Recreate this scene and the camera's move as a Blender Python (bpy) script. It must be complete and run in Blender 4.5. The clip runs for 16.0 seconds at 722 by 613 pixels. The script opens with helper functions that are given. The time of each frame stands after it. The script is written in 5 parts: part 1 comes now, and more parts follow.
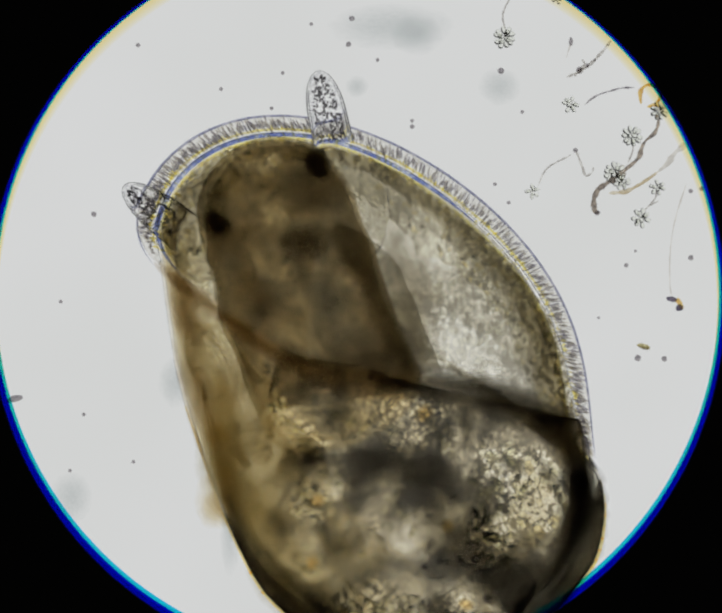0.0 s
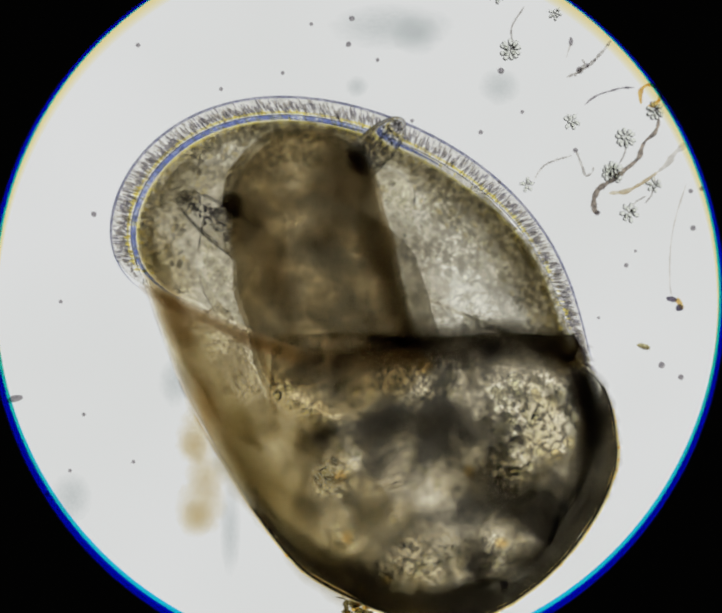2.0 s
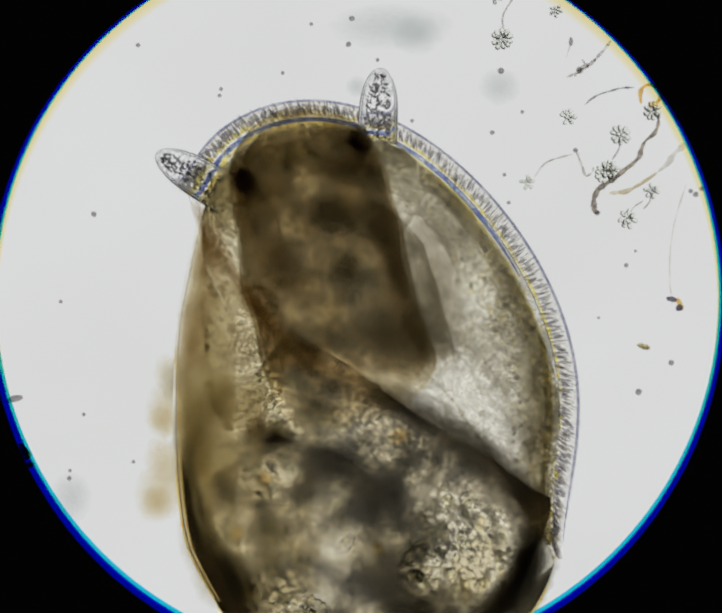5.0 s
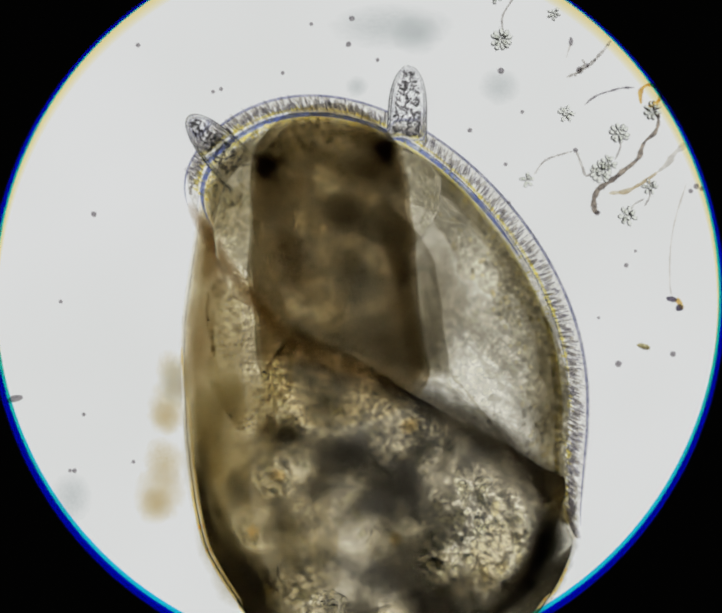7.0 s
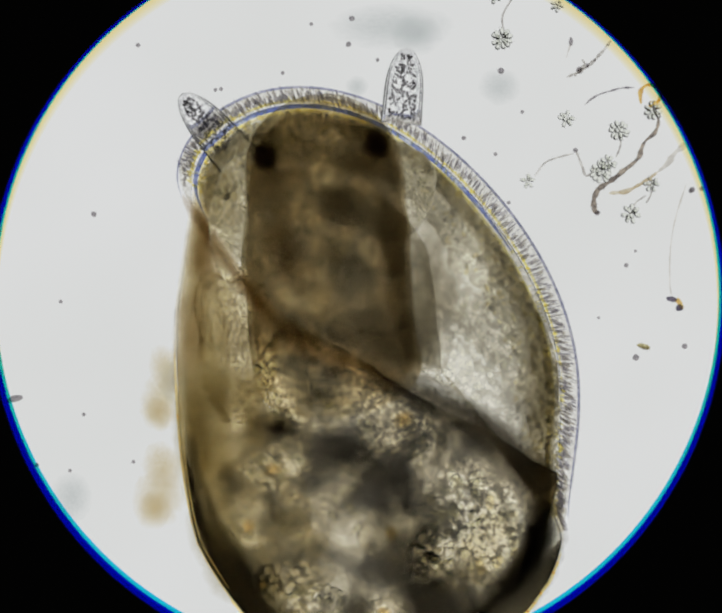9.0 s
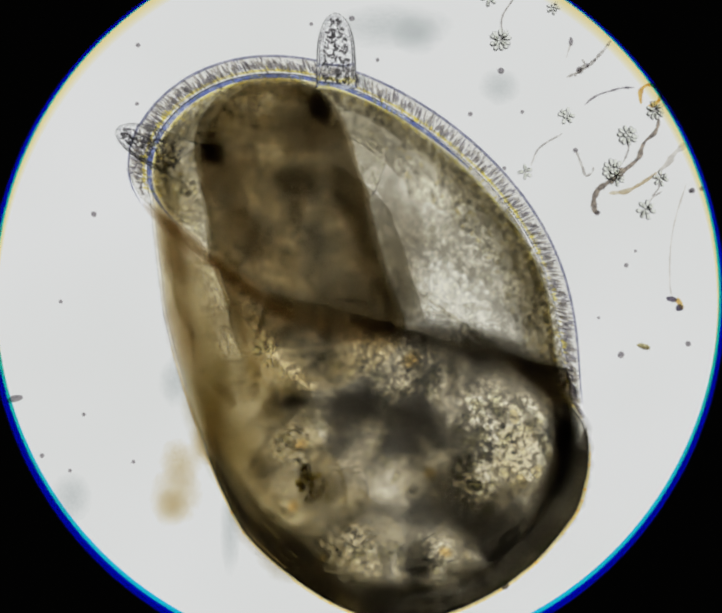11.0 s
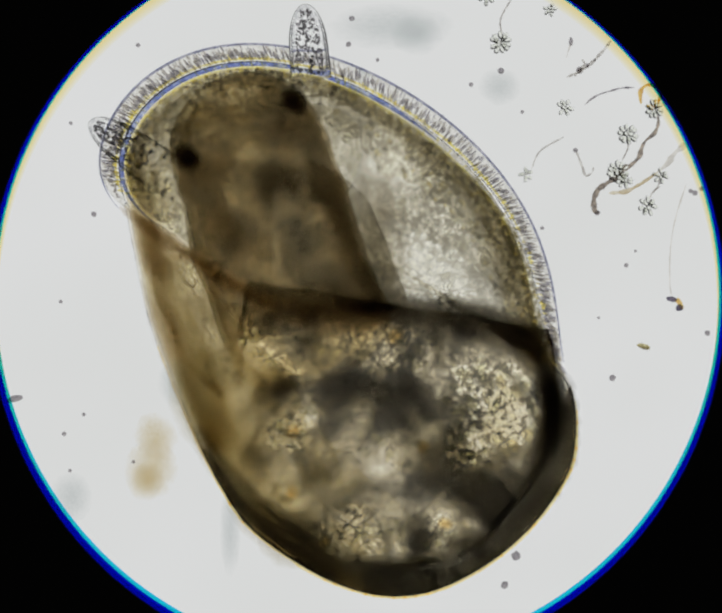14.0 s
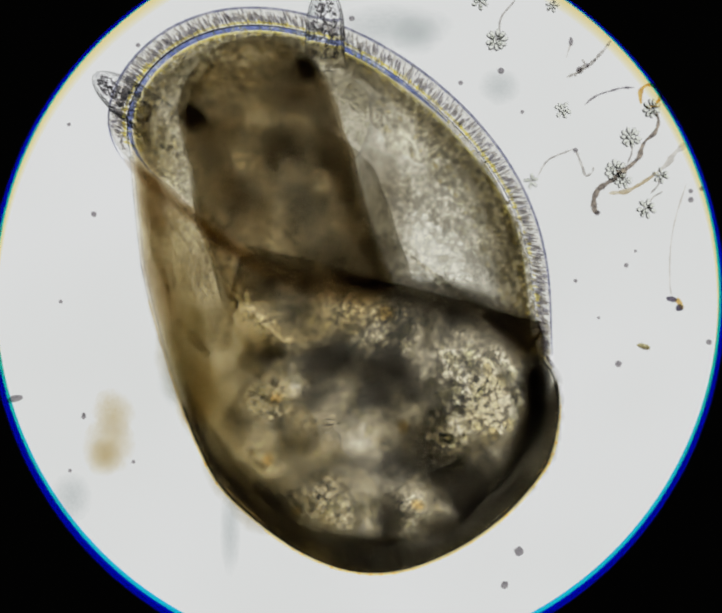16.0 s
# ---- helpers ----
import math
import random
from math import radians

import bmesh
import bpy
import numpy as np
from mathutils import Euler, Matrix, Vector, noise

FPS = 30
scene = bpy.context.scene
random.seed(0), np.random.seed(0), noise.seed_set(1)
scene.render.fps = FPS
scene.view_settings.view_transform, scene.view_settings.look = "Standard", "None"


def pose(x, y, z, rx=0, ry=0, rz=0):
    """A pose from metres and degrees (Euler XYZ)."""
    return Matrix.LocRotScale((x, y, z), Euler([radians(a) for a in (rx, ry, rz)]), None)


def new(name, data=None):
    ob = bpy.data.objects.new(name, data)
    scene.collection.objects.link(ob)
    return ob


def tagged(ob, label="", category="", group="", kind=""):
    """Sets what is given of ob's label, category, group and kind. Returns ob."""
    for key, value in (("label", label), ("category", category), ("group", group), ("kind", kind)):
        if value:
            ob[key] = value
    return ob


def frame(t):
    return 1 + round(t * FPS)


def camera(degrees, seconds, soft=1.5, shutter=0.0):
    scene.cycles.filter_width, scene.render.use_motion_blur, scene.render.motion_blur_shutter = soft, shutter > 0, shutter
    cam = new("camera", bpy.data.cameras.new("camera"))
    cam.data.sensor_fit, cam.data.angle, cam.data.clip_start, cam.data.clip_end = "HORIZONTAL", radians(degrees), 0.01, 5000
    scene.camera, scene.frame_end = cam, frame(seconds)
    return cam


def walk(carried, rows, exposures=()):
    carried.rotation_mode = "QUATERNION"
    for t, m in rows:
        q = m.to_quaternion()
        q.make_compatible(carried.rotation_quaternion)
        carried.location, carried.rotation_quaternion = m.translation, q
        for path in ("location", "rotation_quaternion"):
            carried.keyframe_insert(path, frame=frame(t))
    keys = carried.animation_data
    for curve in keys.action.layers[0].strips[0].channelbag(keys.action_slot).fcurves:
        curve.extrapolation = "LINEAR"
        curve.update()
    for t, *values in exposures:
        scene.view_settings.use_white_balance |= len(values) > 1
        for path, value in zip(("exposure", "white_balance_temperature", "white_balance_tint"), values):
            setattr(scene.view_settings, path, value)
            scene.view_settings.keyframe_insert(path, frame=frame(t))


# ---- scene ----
cam = camera(12, 16.0, soft=2.6)
walk(cam, [(0.0, pose(0, 0, 7.4592)), (16.0, pose(0, 0, 7.4592))],
     exposures=[(0.0, -0.08), (1.0, -0.08), (1.5, -0.02), (2.0, 0.0), (16.0, 0.0)])

# One metre of the scene stands for one millimetre under the objective.
# Field coordinates (u to the right, v down, in thousandths) have their origin
# at the upper left of the view; the focal plane is z = 0.
EYE = 7.4592


def field(u, v, z=0.0):
    k = (EYE - z) / EYE / 1000
    return Vector(((u - 784) * k, (665.5 - v) * k, z))


# ---- light: the lamp and condenser below the slide ----
scene.cycles.transparent_max_bounces = 48
scene.cycles.max_bounces = scene.cycles.transmission_bounces = 32
world = bpy.data.worlds.new("dark_room")
scene.world = world
world.use_nodes = True
world.node_tree.nodes["Background"].inputs["Color"].default_value = (0.14, 0.14, 0.13, 1)
world.node_tree.nodes["Background"].inputs["Strength"].default_value = 0.15
LAMP = 0.675


# ---- materials ----
def material(name):
    m = bpy.data.materials.new(name)
    m.use_nodes = True
    m.node_tree.nodes.clear()
    out = m.node_tree.nodes.new("ShaderNodeOutputMaterial")
    return m, m.node_tree, out


def node(nt, kind, **values):
    n = nt.nodes.new(kind)
    for key, value in values.items():
        n.inputs[key.replace("_", " ")].default_value = value
    return n


def rgb(c):
    return (c[0], c[1], c[2], 1.0)


def pattern(nt, scale, fine, blend=0.5, seed=0.0, warp=0.6):
    """A tissue pattern at two sizes, 0 to 1, in the thing's own space."""
    co = nt.nodes.new("ShaderNodeTexCoord")
    shift = node(nt, "ShaderNodeVectorMath", )
    shift.operation = "ADD"
    shift.inputs[1].default_value = (seed, seed * 0.7, seed * 1.3)
    nt.links.new(co.outputs["Object"], shift.inputs[0])
    big = node(nt, "ShaderNodeTexNoise", Scale=scale, Detail=3.0, Roughness=0.55, Distortion=warp)
    small = node(nt, "ShaderNodeTexNoise", Scale=fine, Detail=4.0, Roughness=0.65, Distortion=0.3)
    nt.links.new(shift.outputs[0], big.inputs["Vector"])
    nt.links.new(shift.outputs[0], small.inputs["Vector"])
    mix = node(nt, "ShaderNodeMix")
    mix.inputs["Factor"].default_value = blend
    nt.links.new(big.outputs["Fac"], mix.inputs["A"])
    nt.links.new(small.outputs["Fac"], mix.inputs["B"])
    return mix.outputs["Result"], shift.outputs[0]


def tissue(name, dense, clear, scale=8.0, fine=60.0, blend=0.45, low=0.38, high=0.62, solid=0.08, seed=0.0, warp=0.6, ior=0.0):
    """Living tissue that lets the lamp's light through: dense to clear; with an ior a part of it refracts."""
    m, nt, out = material(name)
    fac, _ = pattern(nt, scale, fine, blend, seed, warp)
    ramp = nt.nodes.new("ShaderNodeValToRGB")
    ramp.color_ramp.elements[0].position, ramp.color_ramp.elements[0].color = low, rgb(dense)
    ramp.color_ramp.elements[1].position, ramp.color_ramp.elements[1].color = high, rgb(clear)
    nt.links.new(fac, ramp.inputs["Fac"])
    clearing = nt.nodes.new("ShaderNodeBsdfTransparent")
    nt.links.new(ramp.outputs["Color"], clearing.inputs["Color"])
    flesh = node(nt, "ShaderNodeBsdfRefraction", IOR=ior, Roughness=0.0) if ior else nt.nodes.new("ShaderNodeBsdfDiffuse")
    nt.links.new(ramp.outputs["Color"], flesh.inputs["Color"])
    mix = nt.nodes.new("ShaderNodeMixShader")
    mix.inputs["Fac"].default_value = solid
    nt.links.new(clearing.outputs[0], mix.inputs[1])
    nt.links.new(flesh.outputs[0], mix.inputs[2])
    nt.links.new(mix.outputs[0], out.inputs["Surface"])
    return m


def cell_grain(nt, co, scale):
    """Rounded granules with clefts between them: 1 in a granule's middle, -1 in a cleft."""
    stir = node(nt, "ShaderNodeTexNoise", Scale=scale * 0.5, Detail=2.0)
    nt.links.new(co, stir.inputs["Vector"])
    bent = nt.nodes.new("ShaderNodeVectorMath")
    bent.operation = "MULTIPLY_ADD"
    bent.inputs[1].default_value = (1.3 / scale, 1.3 / scale, 0)
    nt.links.new(stir.outputs["Color"], bent.inputs[0])
    nt.links.new(co, bent.inputs[2])
    sizes = []
    for size in (scale, 2.3 * scale):
        cells = nt.nodes.new("ShaderNodeTexVoronoi")
        cells.voronoi_dimensions = "2D"
        cells.inputs["Scale"].default_value = size
        nt.links.new(bent.outputs[0], cells.inputs["Vector"])
        sizes.append(cells.outputs["Distance"])
    both = node(nt, "ShaderNodeMix")
    both.inputs["Factor"].default_value = 0.42
    nt.links.new(sizes[0], both.inputs["A"])
    nt.links.new(sizes[1], both.inputs["B"])
    lump_size = node(nt, "ShaderNodeMapRange")
    for k, x in enumerate((0.20, 0.62, 1.0, -1.0)):
        lump_size.inputs[k + 1].default_value = x
    nt.links.new(both.outputs["Result"], lump_size.inputs[0])
    return lump_size.outputs[0]


def granular(name, cleft, middle, clear, scale, seed=0.0, vary=9.0):
    """Flesh packed with clear granules, crowded in some places and thin in others."""
    m, nt, out = material(name)
    fac, co = pattern(nt, vary, scale * 2.5, 0.35, seed)
    grain = cell_grain(nt, co, scale)
    mix = nt.nodes.new("ShaderNodeMath")
    mix.operation = "MULTIPLY_ADD"
    mix.inputs[1].default_value = 0.16
    nt.links.new(grain, mix.inputs[0])
    nt.links.new(fac, mix.inputs[2])
    ramp = nt.nodes.new("ShaderNodeValToRGB")
    el = ramp.color_ramp.elements
    el[0].position, el[0].color = 0.34, rgb(cleft)
    el[1].position, el[1].color = 0.66, rgb(clear)
    e = el.new(0.50)
    e.color = rgb(middle)
    nt.links.new(mix.outputs[0], ramp.inputs["Fac"])
    t = nt.nodes.new("ShaderNodeBsdfTransparent")
    nt.links.new(ramp.outputs["Color"], t.inputs["Color"])
    nt.links.new(t.outputs[0], out.inputs["Surface"])
    return m


def gland(name, black, brown, amber, cream, scale, fine, seed, patches, speckles):
    """Lobed gland: dark clefts, brown flesh, amber lobes and cream granules.
    patches: u, v, radius and gain of paler or darker lobes and of painted fades; speckles: those of the crumbly places."""
    m, nt, out = material(name)
    fac, co = pattern(nt, scale, fine, 0.22, seed, 0.4)
    grain = cell_grain(nt, co, 60.0)
    flat = nt.nodes.new("ShaderNodeVectorMath")
    flat.operation = "MULTIPLY_ADD"
    flat.inputs[1].default_value = (1, 1, 0)
    nt.links.new(nt.nodes.new("ShaderNodeTexCoord").outputs["Object"], flat.inputs[0])
    stir = node(nt, "ShaderNodeTexNoise", Scale=14.0, Detail=3.0)
    nt.links.new(co, stir.inputs["Vector"])
    shove = nt.nodes.new("ShaderNodeVectorMath")
    shove.operation = "MULTIPLY_ADD"
    shove.inputs[1].default_value = (0.11, 0.11, 0)
    shove.inputs[2].default_value = (-0.055, -0.055, 0)
    nt.links.new(stir.outputs["Color"], shove.inputs[0])
    nt.links.new(shove.outputs[0], flat.inputs[2])
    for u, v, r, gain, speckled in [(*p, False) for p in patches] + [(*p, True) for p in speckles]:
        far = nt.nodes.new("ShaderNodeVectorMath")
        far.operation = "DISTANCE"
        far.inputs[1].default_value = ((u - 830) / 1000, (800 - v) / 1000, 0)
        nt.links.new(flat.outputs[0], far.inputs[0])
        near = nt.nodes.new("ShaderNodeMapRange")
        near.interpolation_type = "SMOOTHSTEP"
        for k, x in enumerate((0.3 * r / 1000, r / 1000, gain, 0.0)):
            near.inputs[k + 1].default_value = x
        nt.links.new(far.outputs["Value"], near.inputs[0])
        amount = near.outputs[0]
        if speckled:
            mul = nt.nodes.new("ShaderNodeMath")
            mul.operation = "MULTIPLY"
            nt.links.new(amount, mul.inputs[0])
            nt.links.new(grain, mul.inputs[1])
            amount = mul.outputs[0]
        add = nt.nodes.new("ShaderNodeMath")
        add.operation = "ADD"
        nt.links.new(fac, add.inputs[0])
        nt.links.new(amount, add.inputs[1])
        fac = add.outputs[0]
    ramp = nt.nodes.new("ShaderNodeValToRGB")
    el = ramp.color_ramp.elements
    el[0].position, el[0].color = 0.36, rgb(black)
    el[1].position, el[1].color = 0.70, rgb(cream)
    e = el.new(0.46)
    e.color = rgb(brown)
    e = el.new(0.575)
    e.color = rgb(amber)
    nt.links.new(fac, ramp.inputs["Fac"])
    t = nt.nodes.new("ShaderNodeBsdfTransparent")
    nt.links.new(ramp.outputs["Color"], t.inputs["Color"])
    nt.links.new(t.outputs[0], out.inputs["Surface"])
    return m


def glassy(name, ior, colour, bump=0.0, scale=120.0, rough=0.0, clear=0.0, fleck=None):
    """Clear refracting matter in water: ior is that against the water."""
    m, nt, out = material(name)
    g = node(nt, "ShaderNodeBsdfRefraction", IOR=ior, Roughness=rough)
    g.inputs["Color"].default_value = rgb(colour)
    if fleck:
        spots, _ = pattern(nt, scale * 0.35, scale, 0.65, ior * 9)
        ramp = nt.nodes.new("ShaderNodeValToRGB")
        ramp.color_ramp.elements[0].position, ramp.color_ramp.elements[0].color = 0.40, rgb(fleck)
        ramp.color_ramp.elements[1].position, ramp.color_ramp.elements[1].color = 0.50, rgb(colour)
        nt.links.new(spots, ramp.inputs["Fac"])
        nt.links.new(ramp.outputs["Color"], g.inputs["Color"])
    if bump:
        fac, _ = pattern(nt, scale * 0.4, scale, 0.6)
        b = node(nt, "ShaderNodeBump", Strength=bump, Distance=0.004)
        nt.links.new(fac, b.inputs["Height"])
        nt.links.new(b.outputs["Normal"], g.inputs["Normal"])
    if clear:
        t = nt.nodes.new("ShaderNodeBsdfTransparent")
        t.inputs["Color"].default_value = rgb(colour)
        mix = nt.nodes.new("ShaderNodeMixShader")
        mix.inputs["Fac"].default_value = clear
        nt.links.new(g.outputs[0], mix.inputs[1])
        nt.links.new(t.outputs[0], mix.inputs[2])
        nt.links.new(mix.outputs[0], out.inputs["Surface"])
    else:
        nt.links.new(g.outputs[0], out.inputs["Surface"])
    return m


def lamp_glow():
    m, nt, out = material("lamp_glow")
    co = nt.nodes.new("ShaderNodeTexCoord")
    n = node(nt, "ShaderNodeTexNoise", Scale=1.1, Detail=2.0)
    nt.links.new(co.outputs["Object"], n.inputs["Vector"])
    ramp = nt.nodes.new("ShaderNodeValToRGB")
    ramp.color_ramp.elements[0].position, ramp.color_ramp.elements[0].color = 0.3, (0.985, 1.0, 0.985, 1)
    ramp.color_ramp.elements[1].position, ramp.color_ramp.elements[1].color = 0.7, (1.04, 1.05, 1.05, 1)
    nt.links.new(n.outputs["Fac"], ramp.inputs["Fac"])
    e = node(nt, "ShaderNodeEmission", Strength=LAMP)
    nt.links.new(ramp.outputs["Color"], e.inputs["Color"])
    nt.links.new(e.outputs[0], out.inputs["Surface"])
    return m


def tint(name, colour):
    """A thin clear filter."""
    m, nt, out = material(name)
    t = nt.nodes.new("ShaderNodeBsdfTransparent")
    t.inputs["Color"].default_value = rgb(colour)
    nt.links.new(t.outputs[0], out.inputs["Surface"])
    return m


def matt(name, colour, vary=0.3):
    m, nt, out = material(name)
    fac, _ = pattern(nt, 30, 200, 0.5)
    ramp = nt.nodes.new("ShaderNodeValToRGB")
    ramp.color_ramp.elements[0].color = rgb([c * (1 - vary) for c in colour])
    ramp.color_ramp.elements[1].color = rgb([c * (1 + vary) for c in colour])
    nt.links.new(fac, ramp.inputs["Fac"])
    p = node(nt, "ShaderNodeBsdfPrincipled", Roughness=0.7)
    nt.links.new(ramp.outputs["Color"], p.inputs["Base Color"])
    nt.links.new(p.outputs[0], out.inputs["Surface"])
    return m


def cloud(name, colour, seed=0.0, strength=1.0, warp=0.0, mottle=9.0):
    """A loose flock: denser in its middle, thinning to nothing at its skin."""
    m, nt, out = material(name)
    fac, _ = pattern(nt, mottle, mottle * 5, 0.4, seed)
    place = nt.nodes.new("ShaderNodeObjectInfo")
    spread = node(nt, "ShaderNodeVectorMath")
    spread.operation = "ADD"
    nt.links.new(nt.nodes.new("ShaderNodeTexCoord").outputs["Object"], spread.inputs[0])
    far = node(nt, "ShaderNodeMath")
    far.operation = "MULTIPLY"
    far.inputs[1].default_value = 50.0
    nt.links.new(place.outputs["Random"], far.inputs[0])
    nt.links.new(far.outputs[0], spread.inputs[1])
    co = spread.outputs[0]
    tc = nt.nodes.new("ShaderNodeTexCoord")
    grad = nt.nodes.new("ShaderNodeTexGradient")
    grad.gradient_type = "SPHERICAL"
    swirl = node(nt, "ShaderNodeTexNoise", Scale=2.3, Detail=5.0, Roughness=0.65)
    nt.links.new(co, swirl.inputs["Vector"])
    mid = nt.nodes.new("ShaderNodeVectorMath")
    mid.operation = "MULTIPLY_ADD"
    mid.inputs[1].default_value = (warp, warp, 0)
    mid.inputs[2].default_value = (-warp / 2, -warp / 2, 0)
    nt.links.new(swirl.outputs["Color"], mid.inputs[0])
    moved = nt.nodes.new("ShaderNodeVectorMath")
    moved.operation = "ADD"
    nt.links.new(tc.outputs["Object"], moved.inputs[0])
    nt.links.new(mid.outputs[0], moved.inputs[1])
    nt.links.new(moved.outputs[0], grad.inputs["Vector"])
    mul = nt.nodes.new("ShaderNodeMath")
    mul.operation = "MULTIPLY"
    nt.links.new(grad.outputs["Fac"], mul.inputs[0])
    nt.links.new(fac, mul.inputs[1])
    gain = nt.nodes.new("ShaderNodeMath")
    gain.operation = "MULTIPLY"
    gain.use_clamp = True
    gain.inputs[1].default_value = 2.4 * strength
    nt.links.new(mul.outputs[0], gain.inputs[0])
    ramp = nt.nodes.new("ShaderNodeValToRGB")
    ramp.color_ramp.elements[0].color = (1, 1, 1, 1)
    ramp.color_ramp.elements[1].color = rgb(colour)
    nt.links.new(gain.outputs[0], ramp.inputs["Fac"])
    t = nt.nodes.new("ShaderNodeBsdfTransparent")
    nt.links.new(ramp.outputs["Color"], t.inputs["Color"])
    nt.links.new(t.outputs[0], out.inputs["Surface"])
    return m


M_BLACK = matt("black_metal", (0.002, 0.002, 0.002))
M_LAMP = lamp_glow()
M_BLUE = tint("blue_filter", (0.02, 0.06, 0.95))
M_CYAN = tint("cyan_filter", (0.10, 0.80, 1.0))
M_ORANGE = tint("orange_filter", (1.0, 0.99, 0.945))
M_SHELL = tissue("shell_olive", (0.978, 0.962, 0.915), (0.995, 0.99, 0.97), 3.5, 60, 0.4, 0.35, 0.65, 1.0, 0.0, 0.6, 1.010)
M_VISCERA = tissue("viscera_clear", (0.93, 0.92, 0.90), (0.98, 0.975, 0.96), 6, 40, 0.3, 0.38, 0.62, 0.02, 3.0)
# The strong left ones paint the border clear, as thin tissue passing more light.
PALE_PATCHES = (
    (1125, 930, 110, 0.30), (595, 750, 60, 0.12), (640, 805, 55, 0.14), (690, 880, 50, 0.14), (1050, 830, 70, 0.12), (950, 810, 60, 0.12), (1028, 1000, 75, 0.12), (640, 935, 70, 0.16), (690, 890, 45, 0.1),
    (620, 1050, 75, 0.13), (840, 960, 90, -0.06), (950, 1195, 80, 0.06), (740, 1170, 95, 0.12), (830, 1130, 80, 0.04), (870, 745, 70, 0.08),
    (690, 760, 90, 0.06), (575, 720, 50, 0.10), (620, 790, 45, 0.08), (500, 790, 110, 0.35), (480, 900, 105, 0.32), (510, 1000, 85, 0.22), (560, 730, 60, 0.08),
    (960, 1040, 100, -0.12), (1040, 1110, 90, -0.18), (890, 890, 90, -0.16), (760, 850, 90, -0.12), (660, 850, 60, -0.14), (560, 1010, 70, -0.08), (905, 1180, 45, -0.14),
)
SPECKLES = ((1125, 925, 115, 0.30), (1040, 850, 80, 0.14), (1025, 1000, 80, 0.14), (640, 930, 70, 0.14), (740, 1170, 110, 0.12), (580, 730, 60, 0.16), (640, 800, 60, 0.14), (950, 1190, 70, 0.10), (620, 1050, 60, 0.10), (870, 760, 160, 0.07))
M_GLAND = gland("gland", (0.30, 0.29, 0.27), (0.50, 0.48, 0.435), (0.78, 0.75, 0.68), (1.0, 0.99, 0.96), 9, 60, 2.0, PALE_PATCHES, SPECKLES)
M_YOLK = glassy("yolk_lobe", 1.025, (0.99, 0.98, 0.95), 0.15, 110, 0.0, 0.4)
M_GRAIN_CLEAR = glassy("grain_clear", 1.06, (1.0, 1.0, 0.99))
M_CRUMB = glassy("crumb_lobe", 1.085, (1.0, 1.0, 0.97))
M_YOLK_PALE = glassy("oil_droplet", 1.05, (1.0, 1.0, 0.98), 0.0, 120, 0.0, 0.2)
M_YOLK_GOLD = glassy("gold_droplet", 1.05, (1.0, 0.98, 0.90), 0.0, 120, 0.0, 0.2)
M_GUT = cloud("gut_dark", (0.61, 0.60, 0.57), 4.0, 1.2, 1.4)
M_RIM_SHADE = tissue("rim_shade", (0.72, 0.71, 0.69), (0.86, 0.85, 0.82), 9, 70, 0.4, 0.38, 0.62, 0.0, 4.1)
M_RIM = cloud("rim_black", (0.64, 0.635, 0.615), 4.2, 1.5, 0.3)
M_ROOT = cloud("root_brown", (0.91, 0.87, 0.81), 4.9, 1.0, 0.8)
M_BAND = cloud("band_dark", (0.52, 0.505, 0.475), 4.6, 1.0, 0.9)
# Paints the head's lower end clear: light through thinning tissue, put into the colour.
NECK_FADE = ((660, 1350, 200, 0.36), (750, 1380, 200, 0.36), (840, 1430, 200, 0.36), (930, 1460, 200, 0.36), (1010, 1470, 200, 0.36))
HEAD_PATCHES = (
    (760, 860, 60, 0.10), (830, 850, 50, 0.14), (900, 900, 45, 0.14), (770, 930, 50, 0.10), (925, 1030, 45, 0.14), (700, 990, 60, 0.06),
    (865, 925, 60, -0.14), (780, 1100, 90, 0.05), (860, 1060, 80, -0.05), (830, 710, 120, 0.14),
)
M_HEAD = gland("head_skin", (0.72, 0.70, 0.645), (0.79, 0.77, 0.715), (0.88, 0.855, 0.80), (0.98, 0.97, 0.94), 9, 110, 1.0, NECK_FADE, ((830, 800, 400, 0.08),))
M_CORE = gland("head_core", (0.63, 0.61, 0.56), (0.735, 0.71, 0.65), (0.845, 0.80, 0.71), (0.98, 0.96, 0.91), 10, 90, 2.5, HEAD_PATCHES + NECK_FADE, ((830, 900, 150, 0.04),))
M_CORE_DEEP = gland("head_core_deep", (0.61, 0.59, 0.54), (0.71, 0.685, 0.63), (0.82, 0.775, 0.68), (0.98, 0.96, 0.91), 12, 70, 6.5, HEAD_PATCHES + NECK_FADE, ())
# Its patches paint the left and lower borders clear in the same way.
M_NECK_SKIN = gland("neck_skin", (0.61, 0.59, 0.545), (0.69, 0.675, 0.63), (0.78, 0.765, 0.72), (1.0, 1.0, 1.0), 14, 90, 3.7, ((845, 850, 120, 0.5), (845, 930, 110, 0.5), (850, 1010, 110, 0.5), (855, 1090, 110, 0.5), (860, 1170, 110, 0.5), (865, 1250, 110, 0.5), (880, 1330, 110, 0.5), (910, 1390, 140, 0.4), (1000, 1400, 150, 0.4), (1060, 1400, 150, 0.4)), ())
M_DARK_ORGAN = cloud("organ_dark", (0.67, 0.635, 0.58), 3.4, 1.1, 0.9)
M_EYE = cloud("eye_black", (0.22, 0.21, 0.19), 5.0, 1.7, 0.5)
M_SKIRT = tissue("skirt_olive", (0.925, 0.905, 0.845), (0.98, 0.972, 0.945), 9.0, 90, 0.5, 0.38, 0.62, 0.01, 6.0)
M_OLIVE = cloud("skirt_dark", (0.78, 0.75, 0.665), 7.7, 1.1, 0.5, 14.0)
